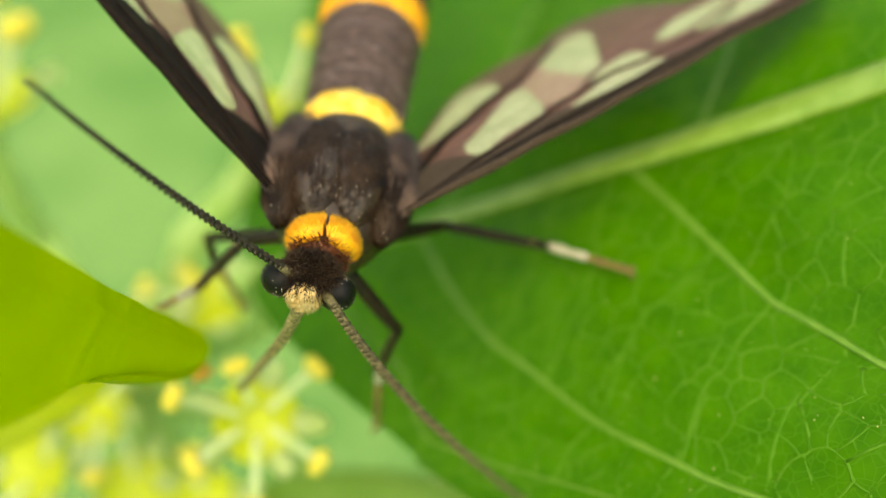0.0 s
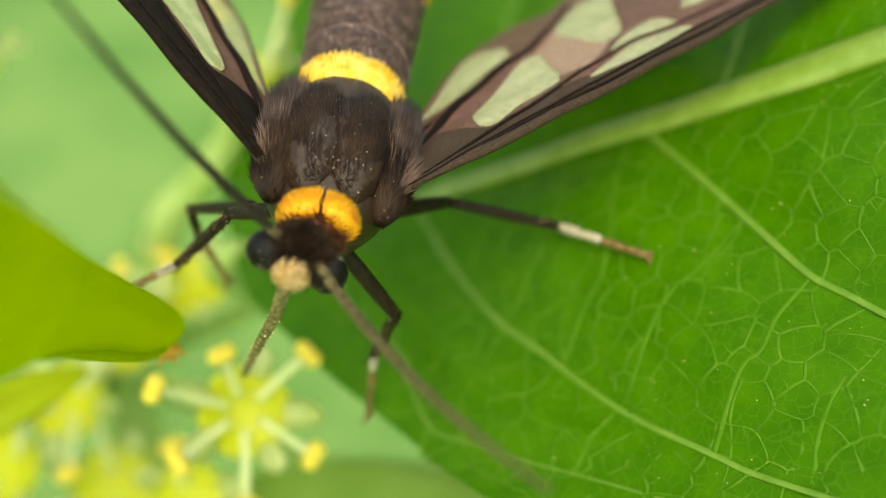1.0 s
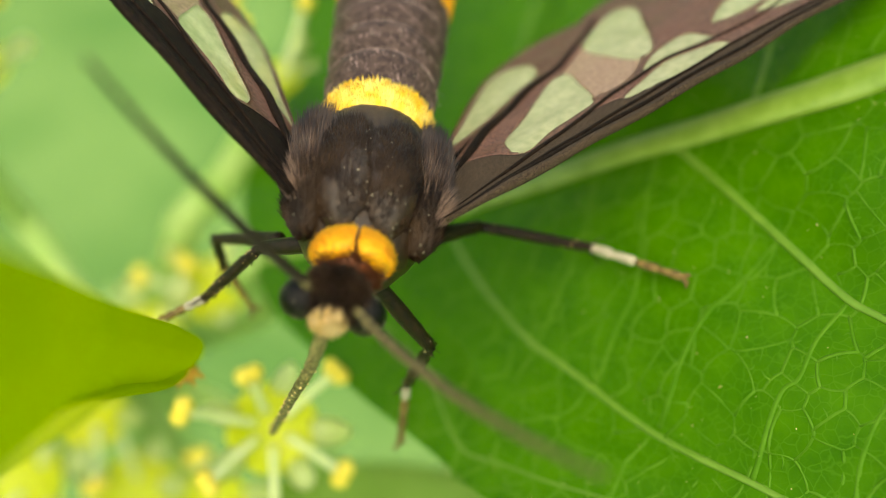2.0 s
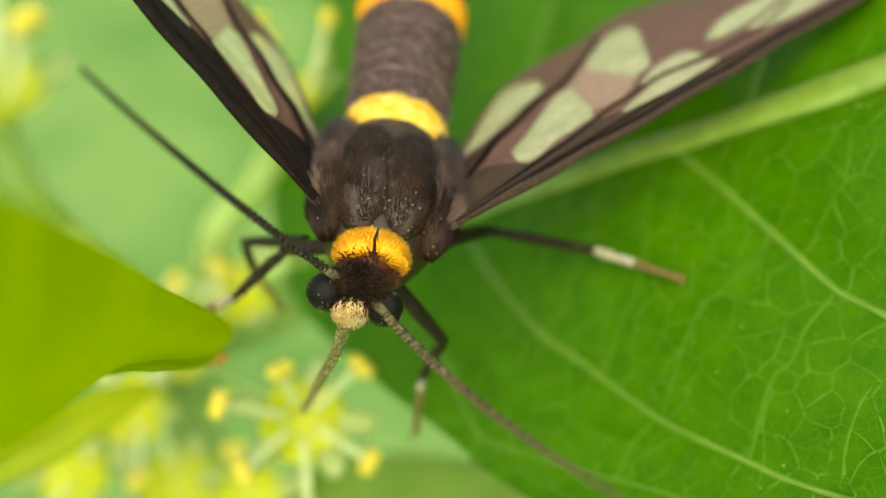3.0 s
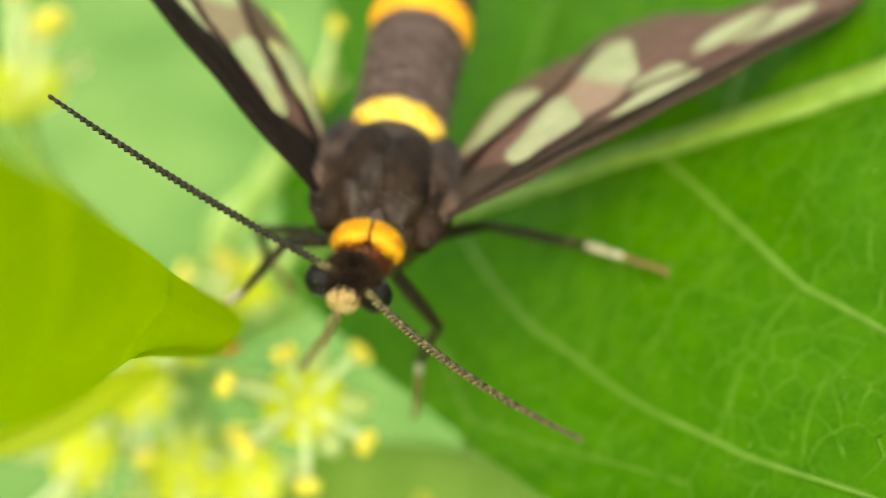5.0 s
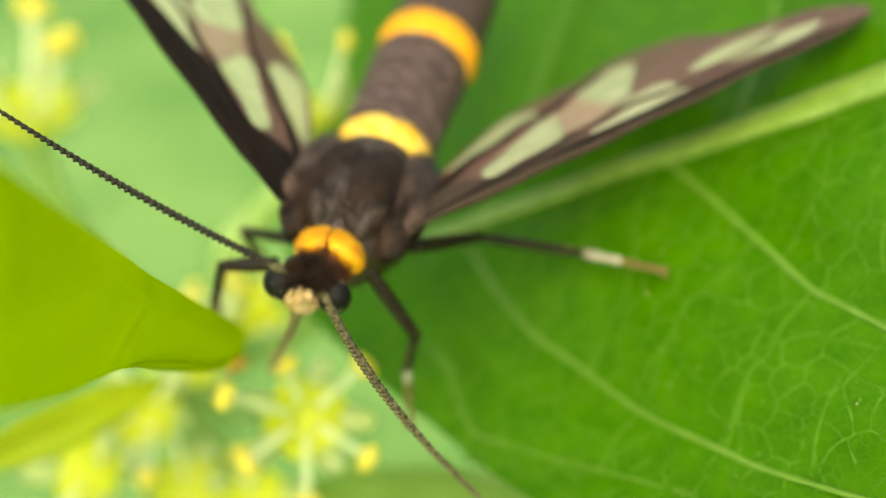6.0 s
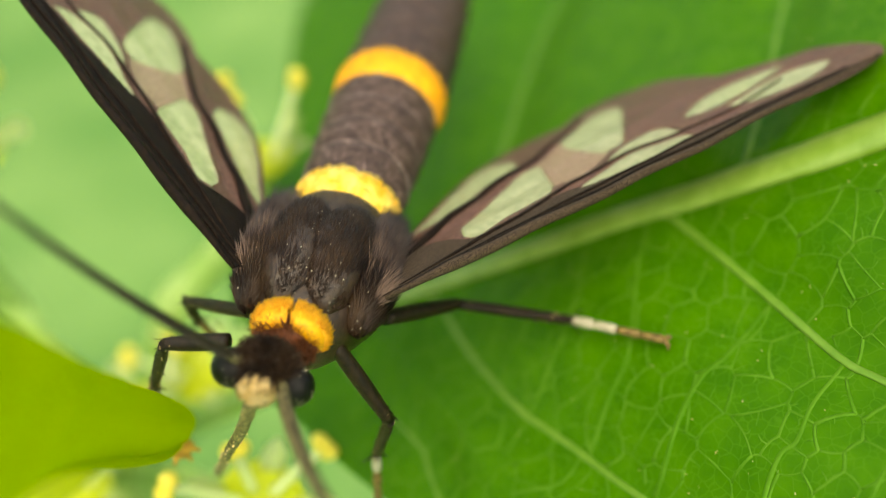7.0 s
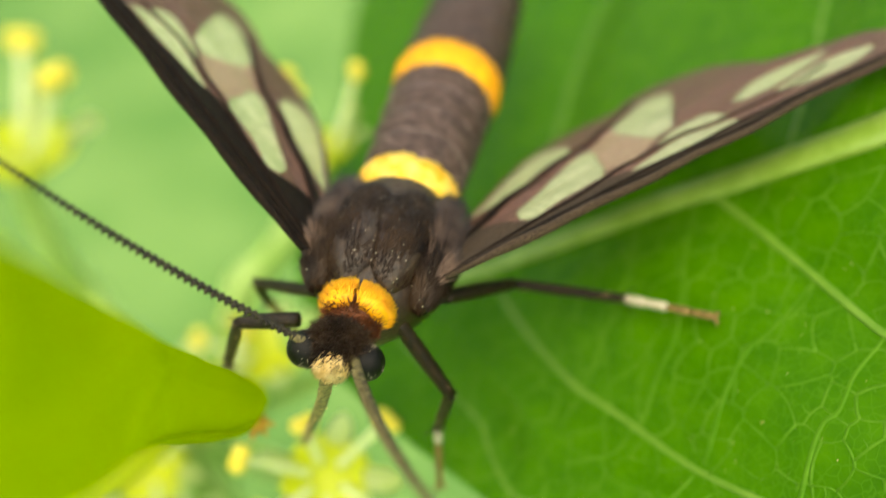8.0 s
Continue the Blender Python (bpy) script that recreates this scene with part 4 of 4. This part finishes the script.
    WINDOWS = [
        [(0.275, 0.115), (0.31, 0.088), (0.40, 0.110), (0.49, 0.112), (0.556, 0.122), (0.60, 0.22), (0.620, 0.290), (0.543, 0.285), (0.42, 0.220), (0.31, 0.178)],
        [(0.765, 0.180), (0.83, 0.187), (0.93, 0.31), (1.004, 0.436), (0.985, 0.485), (0.945, 0.485), (0.848, 0.446), (0.745, 0.365), (0.742, 0.26)],
        [(0.95, 0.008), (0.925, 0.075), (0.80, 0.110), (0.66, 0.088), (0.60, 0.066), (0.70, 0.050), (0.82, 0.030)],
        [(0.956, 0.095), (0.93, 0.170), (0.81, 0.164), (0.73, 0.122), (0.85, 0.116)],
        [(1.0, 0.12), (1.11, 0.185), (1.25, 0.190), (1.377, 0.143), (1.25, 0.105), (1.10, 0.088)],
        [(1.10, 0.065), (1.28, 0.094), (1.39, 0.075), (1.447, 0.035), (1.39, 0.000), (1.30, -0.010), (1.20, 0.010)],
    ]
    # lighter brown field between two windows, its pink reflection painted in
    SMOKE = [(0.54, 0.132), (0.66, 0.124), (0.78, 0.180), (0.765, 0.26), (0.762, 0.366), (0.60, 0.288), (0.57, 0.22)]
    HIND = [(0.08, 0.16), (0.30, 0.24), (0.55, 0.34), (0.80, 0.44), (0.92, 0.53), (0.90, 0.585), (0.83, 0.615), (0.75, 0.622), (0.60, 0.588), (0.45, 0.505), (0.25, 0.335), (0.12, 0.24)]
    HIND_WINDOW = [(0.20, 0.285), (0.31, 0.365), (0.47, 0.500), (0.57, 0.550), (0.64, 0.52), (0.62, 0.425), (0.52, 0.372), (0.41, 0.338), (0.28, 0.295)]
    BAND = [(-0.02, -0.05), (0.41, -0.09), (0.85, -0.11), (1.38, -0.15), (1.53, -0.10), (1.42, -0.070), (1.20, -0.045), (0.95, -0.010), (0.70, 0.044), (0.56, 0.082), (0.42, 0.088), (0.30, 0.078), (0.22, 0.16), (0.14, 0.19), (0.0, 0.12)]
    VEINS = [([(0.0, -0.018), (0.5, -0.064), (1.0, -0.094), (1.5, -0.10)], 0.015, M_EDGE_LIT), ([(0.0, 0.012), (0.5, -0.030), (1.0, -0.060), (1.42, -0.085)], 0.009, M_COSTA), ([(0.0, 0.036), (0.5, 0.008), (1.0, -0.022), (1.42, -0.066)], 0.007, M_COSTA), ([(0.05, 0.05), (0.30, 0.072), (0.50, 0.092), (0.65, 0.108), (0.80, 0.114), (0.95, 0.085), (1.10, 0.075), (1.30, 0.098)], 0.007, M_COSTA),
             ([(0.06, 0.13), (0.28, 0.235), (0.36, 0.258), (0.48, 0.302), (0.62, 0.335), (0.75, 0.40), (0.90, 0.495)], 0.014, M_COSTA)]
    RIGHT = (0.1724, -0.1207, 0.2011), ((0.7243, -0.4902, -0.4850), (0.6507, 0.7186, 0.2454), (0.2282, -0.4933, 0.8394)), 0.968
    LEFT = (-0.165, -0.145, 0.215), ((-0.7481, -0.4128, 0.5196), (0.6124, -0.7310, 0.3010), (0.2555, 0.5434, 0.7996)), 0.960

    def drawn(line, pull):
        """The pattern pulled towards the leading edge, less and less towards the trailing one."""
        return [(u, v - pull * min(1.0, max(0.0, v) / 0.03) * max(0.0, 1 - v / 0.3)) for u, v in line]

    for (at, fr, size), mi, pull in ((RIGHT, 1, 0.05), (LEFT, -1, 0.0)):
        panes = [drawn(q, pull) if k < 4 else q for k, q in enumerate(WINDOWS)]
        # the leading vein follows: shaded colour on the left, lit colour on the right
        outline_wing("forewing", FORE, panes, [drawn(SMOKE, pull)], [drawn(BAND, pull * 0.9)], at, fr, mi, size, 0.0, [(drawn(q, pull), r, M_COSTA if k is M_EDGE_LIT and mi < 0 else k) for q, r, k in VEINS], "brown forewing with clear windows and a dark leading edge")
        outline_wing("hindwing", HIND, [HIND_WINDOW], [], [], at, fr, mi, size, -0.016, [([(0.1, 0.2), (0.35, 0.285), (0.6, 0.385), (0.8, 0.5)], 0.008, M_COSTA)], "small brown hindwing with a clear window")
    return mo, head, feelers, legs, trunk, MOUTH - NECK


MOTH, HEAD, FEELERS, LEGS, TRUNK, TRUNK_AT = moth()

# ---- what moves ----
MOTH_ROWS = [
    (0.00, -0.0127, 0.0695, -0.1393, 0.1444, 10.1763, -3.4021),
    (0.50, -0.0181, 0.0943, -0.1643, -0.1035, 11.1645, -4.6658),
    (1.00, -0.0172, 0.0918, -0.1588, 0.5588, 11.4868, -5.2572),
    (1.50, -0.0136, 0.0786, -0.1478, 0.2851, 10.7764, -4.9634),
    (2.80, -0.0203, 0.0637, -0.1359, -0.6618, 12.5182, -4.9227),
    (3.00, -0.0203, 0.0736, -0.1482, -0.5915, 12.3521, -5.3792),
    (3.50, -0.0208, 0.0785, -0.1565, -1.2276, 12.4588, -4.9201),
    (4.00, -0.0210, 0.0681, -0.1470, -1.1902, 12.3081, -4.9912),
    (4.50, -0.0118, 0.0512, -0.1291, -0.0593, 11.3234, -5.8846),
    (4.75, -0.0118, 0.0512, -0.1291, -0.0593, 11.3234, -5.8846),
    (5.75, -0.0869, 0.1155, -0.2455, -0.9192, 6.2986, -12.5742),
    (6.00, -0.0869, 0.1155, -0.2455, -0.9192, 6.2986, -12.5742),
    (6.50, -0.0890, 0.1257, -0.2618, -1.2064, 5.9356, -11.8019),
    (7.00, -0.0928, 0.1379, -0.2667, -1.8043, 6.6581, -12.1320),
    (7.50, -0.0917, 0.1436, -0.2705, -1.2767, 6.2756, -11.7264),
    (8.00, -0.0920, 0.1233, -0.2541, -1.6071, 6.7200, -12.1388),
]
HEAD_ROWS = [
    (0.00, -0.0003, -0.2659, 0.1236, -0.6475, -3.0671, -0.1021),
    (0.50, -0.0118, -0.2567, 0.1295, -5.7077, 3.5780, -2.5408),
    (1.00, -0.0093, -0.2665, 0.1223, -7.1657, 1.9593, -1.8582),
    (1.50, -0.0121, -0.2705, 0.1204, -4.2312, -1.4564, 0.3045),
    (3.00, -0.0081, -0.2657, 0.1246, -3.4415, -2.6339, -0.3632),
    (3.50, -0.0074, -0.2714, 0.1159, -10.1164, 9.6243, -4.2891),
    (4.00, -0.0099, -0.2697, 0.1198, -2.3553, 4.7246, -9.1887),
    (4.50, -0.0109, -0.2695, 0.1192, -0.5166, -0.4207, -1.1938),
    (4.75, -0.0109, -0.2695, 0.1192, -0.5166, -0.4207, -1.1938),
    (5.75, -0.0118, -0.2643, 0.1284, -5.2139, -2.5195, 4.4727),
    (6.00, -0.0118, -0.2643, 0.1284, -5.2139, -2.5195, 4.4727),
    (6.50, -0.0104, -0.2668, 0.1253, -9.1769, -1.1215, -0.0117),
    (7.00, -0.0172, -0.2747, 0.1205, -4.7772, 1.0913, 4.0550),
    (7.50, -0.0189, -0.2816, 0.1186, -2.4876, 2.1025, 0.7128),
    (8.00, -0.0112, -0.2746, 0.1174, -4.0902, -2.3135, 6.6741),
]
FEELER_LEFT = [
    (0.0, -0.0644, -0.3719, 0.1602, 46.19, 19.12, 121.92),
    (0.1, -0.0669, -0.3649, 0.1694, 48.98, 13.07, 125.92),
    (0.2, -0.0689, -0.3582, 0.178, 55.96, 8.2, 118.31),
    (0.3, -0.0704, -0.352, 0.1856, 60.31, 2.71, 115.52),
    (0.4, -0.0711, -0.3467, 0.192, 59.11, 1.33, 118.31),
    (0.5, -0.0711, -0.3428, 0.1966, 56.57, 16.84, 109.85),
    (0.6, -0.0742, -0.3424, 0.197, 50.54, 15.73, 120.3),
    (0.7, -0.077, -0.3435, 0.1959, 52.0, 12.31, 121.48),
    (0.8, -0.0796, -0.3454, 0.194, 54.81, 5.3, 122.75),
    (0.9, -0.0823, -0.3478, 0.1917, 57.34, 0.51, 121.48),
    (1.0, -0.0851, -0.3502, 0.1894, 54.76, 7.51, 120.92),
    (1.1, -0.0855, -0.3552, 0.1847, 51.42, 8.59, 127.14),
    (1.2, -0.0863, -0.3601, 0.1796, 51.07, 9.89, 127.26),
    (1.3, -0.0872, -0.3646, 0.1746, 51.69, 9.94, 126.61),
    (1.4, -0.088, -0.3685, 0.1701, 53.2, 8.01, 125.97),
    (1.5, -0.0886, -0.3714, 0.1666, 46.31, 25.61, 115.0),
    (1.6, -0.0886, -0.3705, 0.1672, 50.11, 20.03, 117.74),
    (1.7, -0.0885, -0.3694, 0.1679, 57.01, 4.98, 120.7),
    (2.8, -0.0847, -0.3537, 0.181, 50.37, 14.9, 123.27),
    (2.9, -0.0844, -0.3523, 0.1821, 49.77, 15.36, 124.61),
    (3.0, -0.0842, -0.351, 0.1832, 48.97, 19.05, 121.45),
    (3.1, -0.0829, -0.3505, 0.1854, 50.78, 17.69, 119.19),
    (3.2, -0.0803, -0.3497, 0.1902, 53.15, 14.38, 117.88),
    (3.3, -0.0771, -0.3485, 0.1956, 51.56, 14.47, 119.44),
    (3.4, -0.0745, -0.3469, 0.2, 51.35, 15.25, 117.74),
    (3.5, -0.0743, -0.345, 0.202, 53.09, 14.08, 115.46),
    (3.6, -0.0745, -0.3478, 0.1975, 55.03, 9.64, 116.32),
    (3.7, -0.0757, -0.3512, 0.1914, 58.34, 6.77, 113.28),
    (3.8, -0.0772, -0.3549, 0.1842, 56.18, 9.12, 114.41),
    (3.9, -0.0782, -0.3591, 0.1764, 56.61, 10.81, 112.31),
    (4.0, -0.078, -0.3637, 0.1685, 58.4, 10.78, 110.15),
    (4.1, -0.0797, -0.3634, 0.167, 55.72, 16.45, 109.42),
    (4.2, -0.0793, -0.3644, 0.1661, 58.48, 14.32, 109.54),
    (4.3, -0.0778, -0.3657, 0.1659, 58.13, 16.97, 109.43),
    (4.4, -0.0765, -0.3661, 0.1665, 43.72, 34.4, 103.34),
    (4.5, -0.0768, -0.365, 0.168, 47.27, 26.14, 115.01),
    (4.6, -0.0783, -0.3646, 0.1682, 57.07, 11.06, 118.15),
    (4.7, -0.0799, -0.3643, 0.1684, 32.31, 37.79, 108.47),
    (5.8, -0.0903, -0.3594, 0.1859, 40.01, 33.39, 118.16),
    (5.9, -0.09, -0.3613, 0.1843, 33.66, 34.51, 124.4),
    (6.0, -0.0897, -0.3632, 0.1826, 38.52, 32.71, 121.66),
    (6.1, -0.0912, -0.3578, 0.1883, 38.19, 32.19, 121.23),
    (6.2, -0.0935, -0.3512, 0.1948, 45.06, 29.07, 118.48),
    (6.3, -0.0958, -0.3444, 0.2014, 38.59, 30.95, 119.64),
    (6.4, -0.0976, -0.3382, 0.2075, 40.14, 29.99, 118.35),
    (6.5, -0.0985, -0.3338, 0.2126, 45.09, 27.83, 116.19),
    (6.6, -0.095, -0.3421, 0.2045, 44.79, 14.78, 137.73),
    (6.7, -0.0915, -0.3519, 0.1957, 47.3, 11.69, 135.88),
    (6.8, -0.088, -0.362, 0.1867, 47.01, 7.81, 140.95),
    (6.9, -0.085, -0.3718, 0.1778, 46.8, 4.57, 144.81),
    (7.0, -0.0827, -0.3805, 0.1694, 52.63, 2.48, 133.93),
    (7.1, -0.0821, -0.3834, 0.1668, 52.37, 0.31, 135.77),
    (7.3, -0.0822, -0.3868, 0.163, 53.12, 0.35, 133.52),
    (7.4, -0.0819, -0.3877, 0.1616, 53.47, 1.67, 131.6),
    (7.5, -0.0808, -0.3884, 0.1604, 55.53, 3.43, 126.99),
    (7.6, -0.0836, -0.3883, 0.1604, 53.25, 3.75, 130.54),
    (7.8, -0.0856, -0.3881, 0.1595, 48.86, 19.27, 122.97),
    (7.9, -0.0856, -0.388, 0.1588, 44.83, 16.51, 135.72),
    (8.0, -0.0854, -0.388, 0.1582, 38.91, 31.31, 118.21),
]
FEELER_RIGHT = [
    (0.0, 0.0252, -0.406, 0.1404, 21.24, -45.66, -159.74),
    (0.1, 0.0206, -0.4, 0.1469, 31.63, -47.71, 176.23),
    (0.2, 0.0164, -0.394, 0.1533, 27.2, -44.37, -169.31),
    (0.3, 0.0128, -0.3884, 0.1592, 27.56, -43.85, -168.65),
    (0.4, 0.0101, -0.3835, 0.1645, 34.7, -47.06, 171.53),
    (0.5, 0.0085, -0.3794, 0.1692, 27.36, -43.73, -167.54),
    (0.6, 0.0088, -0.3798, 0.1696, 33.19, -39.78, -176.23),
    (0.7, 0.0095, -0.3814, 0.1689, 34.67, -44.54, 173.83),
    (0.8, 0.0103, -0.3837, 0.1676, 31.17, -45.55, -179.82),
    (0.9, 0.011, -0.3863, 0.166, 33.49, -34.6, -166.46),
    (1.0, 0.0115, -0.3887, 0.1647, 23.01, -44.84, -159.53),
    (1.1, 0.0113, -0.3903, 0.1636, 29.08, -45.63, -174.97),
    (1.2, 0.0107, -0.3917, 0.1621, 28.97, -45.63, -173.99),
    (1.3, 0.01, -0.3927, 0.1605, 31.49, -47.91, 178.43),
    (1.4, 0.0093, -0.3933, 0.1593, 30.65, -46.26, -177.16),
    (1.5, 0.0088, -0.3935, 0.1587, 27.9, -44.31, -167.76),
    (1.6, 0.0091, -0.3936, 0.1586, 33.44, -40.53, -175.11),
    (1.7, 0.0096, -0.3937, 0.1587, 36.19, -32.63, -164.94),
    (2.8, 0.0178, -0.393, 0.1592, 33.48, -41.09, -177.34),
    (2.9, 0.0185, -0.3932, 0.1592, 34.03, -41.77, -179.12),
    (3.0, 0.019, -0.3934, 0.1592, 25.59, -43.0, -157.68),
    (3.1, 0.0204, -0.3905, 0.1622, 29.36, -42.36, -167.79),
    (3.2, 0.0227, -0.3879, 0.165, 28.31, -40.65, -161.94),
    (3.3, 0.0251, -0.3854, 0.1678, 26.22, -42.21, -161.66),
    (3.4, 0.0265, -0.383, 0.1704, 26.21, -41.31, -160.97),
    (3.5, 0.026, -0.3807, 0.1734, 23.63, -41.0, -152.98),
    (3.6, 0.0226, -0.3846, 0.1698, 24.07, -43.45, -162.52),
    (3.7, 0.0183, -0.389, 0.1649, 26.47, -44.93, -171.81),
    (3.8, 0.0137, -0.3935, 0.1592, 21.88, -45.13, -162.33),
    (3.9, 0.0098, -0.3978, 0.1532, 19.62, -44.8, -156.73),
    (4.0, 0.0074, -0.4018, 0.1477, 17.11, -47.13, -156.68),
    (4.1, 0.0072, -0.4025, 0.146, 17.63, -46.08, -154.0),
    (4.2, 0.0097, -0.4029, 0.1448, 20.34, -48.46, -162.37),
    (4.3, 0.0133, -0.4029, 0.1441, 24.11, -44.5, -159.44),
    (4.4, 0.0163, -0.4029, 0.1437, 22.19, -48.71, -161.9),
    (4.5, 0.0172, -0.403, 0.1434, 22.55, -44.58, -151.46),
    (4.6, 0.0158, -0.402, 0.1442, 26.54, -50.65, -172.92),
    (4.7, 0.0144, -0.4009, 0.1451, 31.72, -37.6, -160.35),
    (5.8, 0.008, -0.3796, 0.1751, 17.89, -52.38, -151.4),
    (5.9, 0.0153, -0.386, 0.1679, 23.97, -54.79, -163.95),
    (6.0, 0.0228, -0.3921, 0.1604, 18.62, -53.88, -153.59),
    (6.1, 0.0213, -0.3921, 0.1608, 24.86, -54.64, -165.61),
    (6.2, 0.0188, -0.3922, 0.162, 21.91, -55.55, -163.4),
    (6.3, 0.016, -0.3924, 0.1634, 18.0, -54.26, -157.31),
    (6.4, 0.0136, -0.3928, 0.1642, 14.34, -54.14, -152.94),
    (6.5, 0.0125, -0.3937, 0.1637, 18.88, -54.6, -161.41),
    (6.6, 0.0132, -0.3949, 0.162, 17.04, -54.1, -158.71),
    (6.7, 0.0143, -0.3963, 0.1594, 21.35, -55.02, -166.91),
    (6.8, 0.0154, -0.3979, 0.1564, 28.78, -50.38, -174.71),
    (6.9, 0.016, -0.3998, 0.1533, 33.56, -45.35, -179.5),
    (7.0, 0.0158, -0.4021, 0.1504, 34.84, -37.69, -176.42),
    (7.5, 0.0177, -0.4145, 0.1395, 38.92, -15.29, -174.31),
    (7.8, 0.0206, -0.4079, 0.1438, 38.51, -27.07, -177.08),
    (7.9, 0.0236, -0.4044, 0.1458, 37.42, -35.88, -177.98),
    (8.0, 0.0269, -0.4006, 0.148, 34.56, -44.95, -176.46),
]
LEG_ROWS = [
    ((0.129, -0.007, -0.014), (0.172, -0.033, 0.046, -2.54, 0.44, 7.79)),
    ((0.056, -0.190, 0.021), (0.083, -0.207, 0.106, 3.36, 3.95, -10.79)),
    ((-0.105, -0.123, 0.041), (-0.153, -0.247, 0.079, -3.79, 21.87, 18.80)),
    ((-0.226, -0.077, -0.055), (-0.307, -0.258, 0.032, -17.70, -40.98, -175.90)),
    ((-0.182, 0.011, -0.103), (-0.144, -0.104, 0.040, 13.42, 2.82, 10.93)),
]
# the young leaf sways about its tip
SWAY_ROWS = [
    (0.0, -0.0725, 0.0536, 0.0536, -1.09, -11.05, 11.26),
    (0.5, -0.0202, 0.0211, 0.0211, -0.09, -3.17, 3.17),
    (1.0, -0.0050, 0.0143, 0.0143, -0.07, -2.76, 2.77),
    (1.5, -0.0261, 0.0194, 0.0194, -0.09, -3.27, 3.28),
    (3.0, 0.0116, -0.0027, -0.0027, -0.09, 3.23, -3.24),
    (3.5, 0.0199, -0.0018, -0.0018, -0.04, 2.15, -2.16),
    (4.0, -0.0415, 0.0525, 0.0525, -0.22, -5.06, 5.08),
    (4.5, 0.0034, -0.0146, -0.0146, -0.04, 2.12, -2.12),
    (5.8, -0.0916, 0.0677, 0.0677, -0.64, -8.49, 8.58),
    (6.0, -0.0883, 0.0541, 0.0541, -0.66, -8.64, 8.74),
    (6.5, -0.1210, 0.0959, 0.0959, -1.65, -13.50, 13.90),
    (7.0, -0.0632, 0.0523, 0.0523, -0.49, -7.46, 7.52),
    (7.5, -0.0036, 0.0099, 0.0099, -0.04, -2.18, 2.18),
    (8.0, -0.0980, 0.0666, 0.0666, -0.98, -10.50, 10.68),
]
TRUNK_ROWS = [(0.0, 1.0, 7.1), (0.5, 4.1, -1.8), (1.0, 7.8, -3.3), (1.5, -0.2, 0.0), (3.0, 1.6, -0.3), (3.5, 11.2, -11.4), (4.0, 5.5, 3.5), (4.5, 2.0, 1.0),
              (5.8, 10.1, 5.7), (6.0, 10.1, 8.8), (6.5, 13.6, 7.4), (7.0, 8.0, 3.7), (7.5, 8.2, 4.0), (8.0, 9.9, 3.1)]


def motions():
    walk(MOTH, [(t, cpose(*p)) for t, *p in MOTH_ROWS])
    walk(YELLOW_LEAF, [(t, cpose(*p)) for t, *p in SWAY_ROWS])
    walk(HEAD, [(t, cpose(*p)) for t, *p in HEAD_ROWS])
    walk(TRUNK, [(t, cpose(*TRUNK_AT, rx, ry, 0)) for t, rx, ry in TRUNK_ROWS])
    for ob, rows in zip(FEELERS, (FEELER_LEFT, FEELER_RIGHT)):
        walk(ob, [(t, cpose(*p)) for t, *p in rows])
    for ob, (a, b) in zip(LEGS, LEG_ROWS):
        walk(ob, [(0.0, cpose(*a)), (4.75, cpose(*a)), (5.75, cpose(*b)), (8.0, cpose(*b))])


motions()
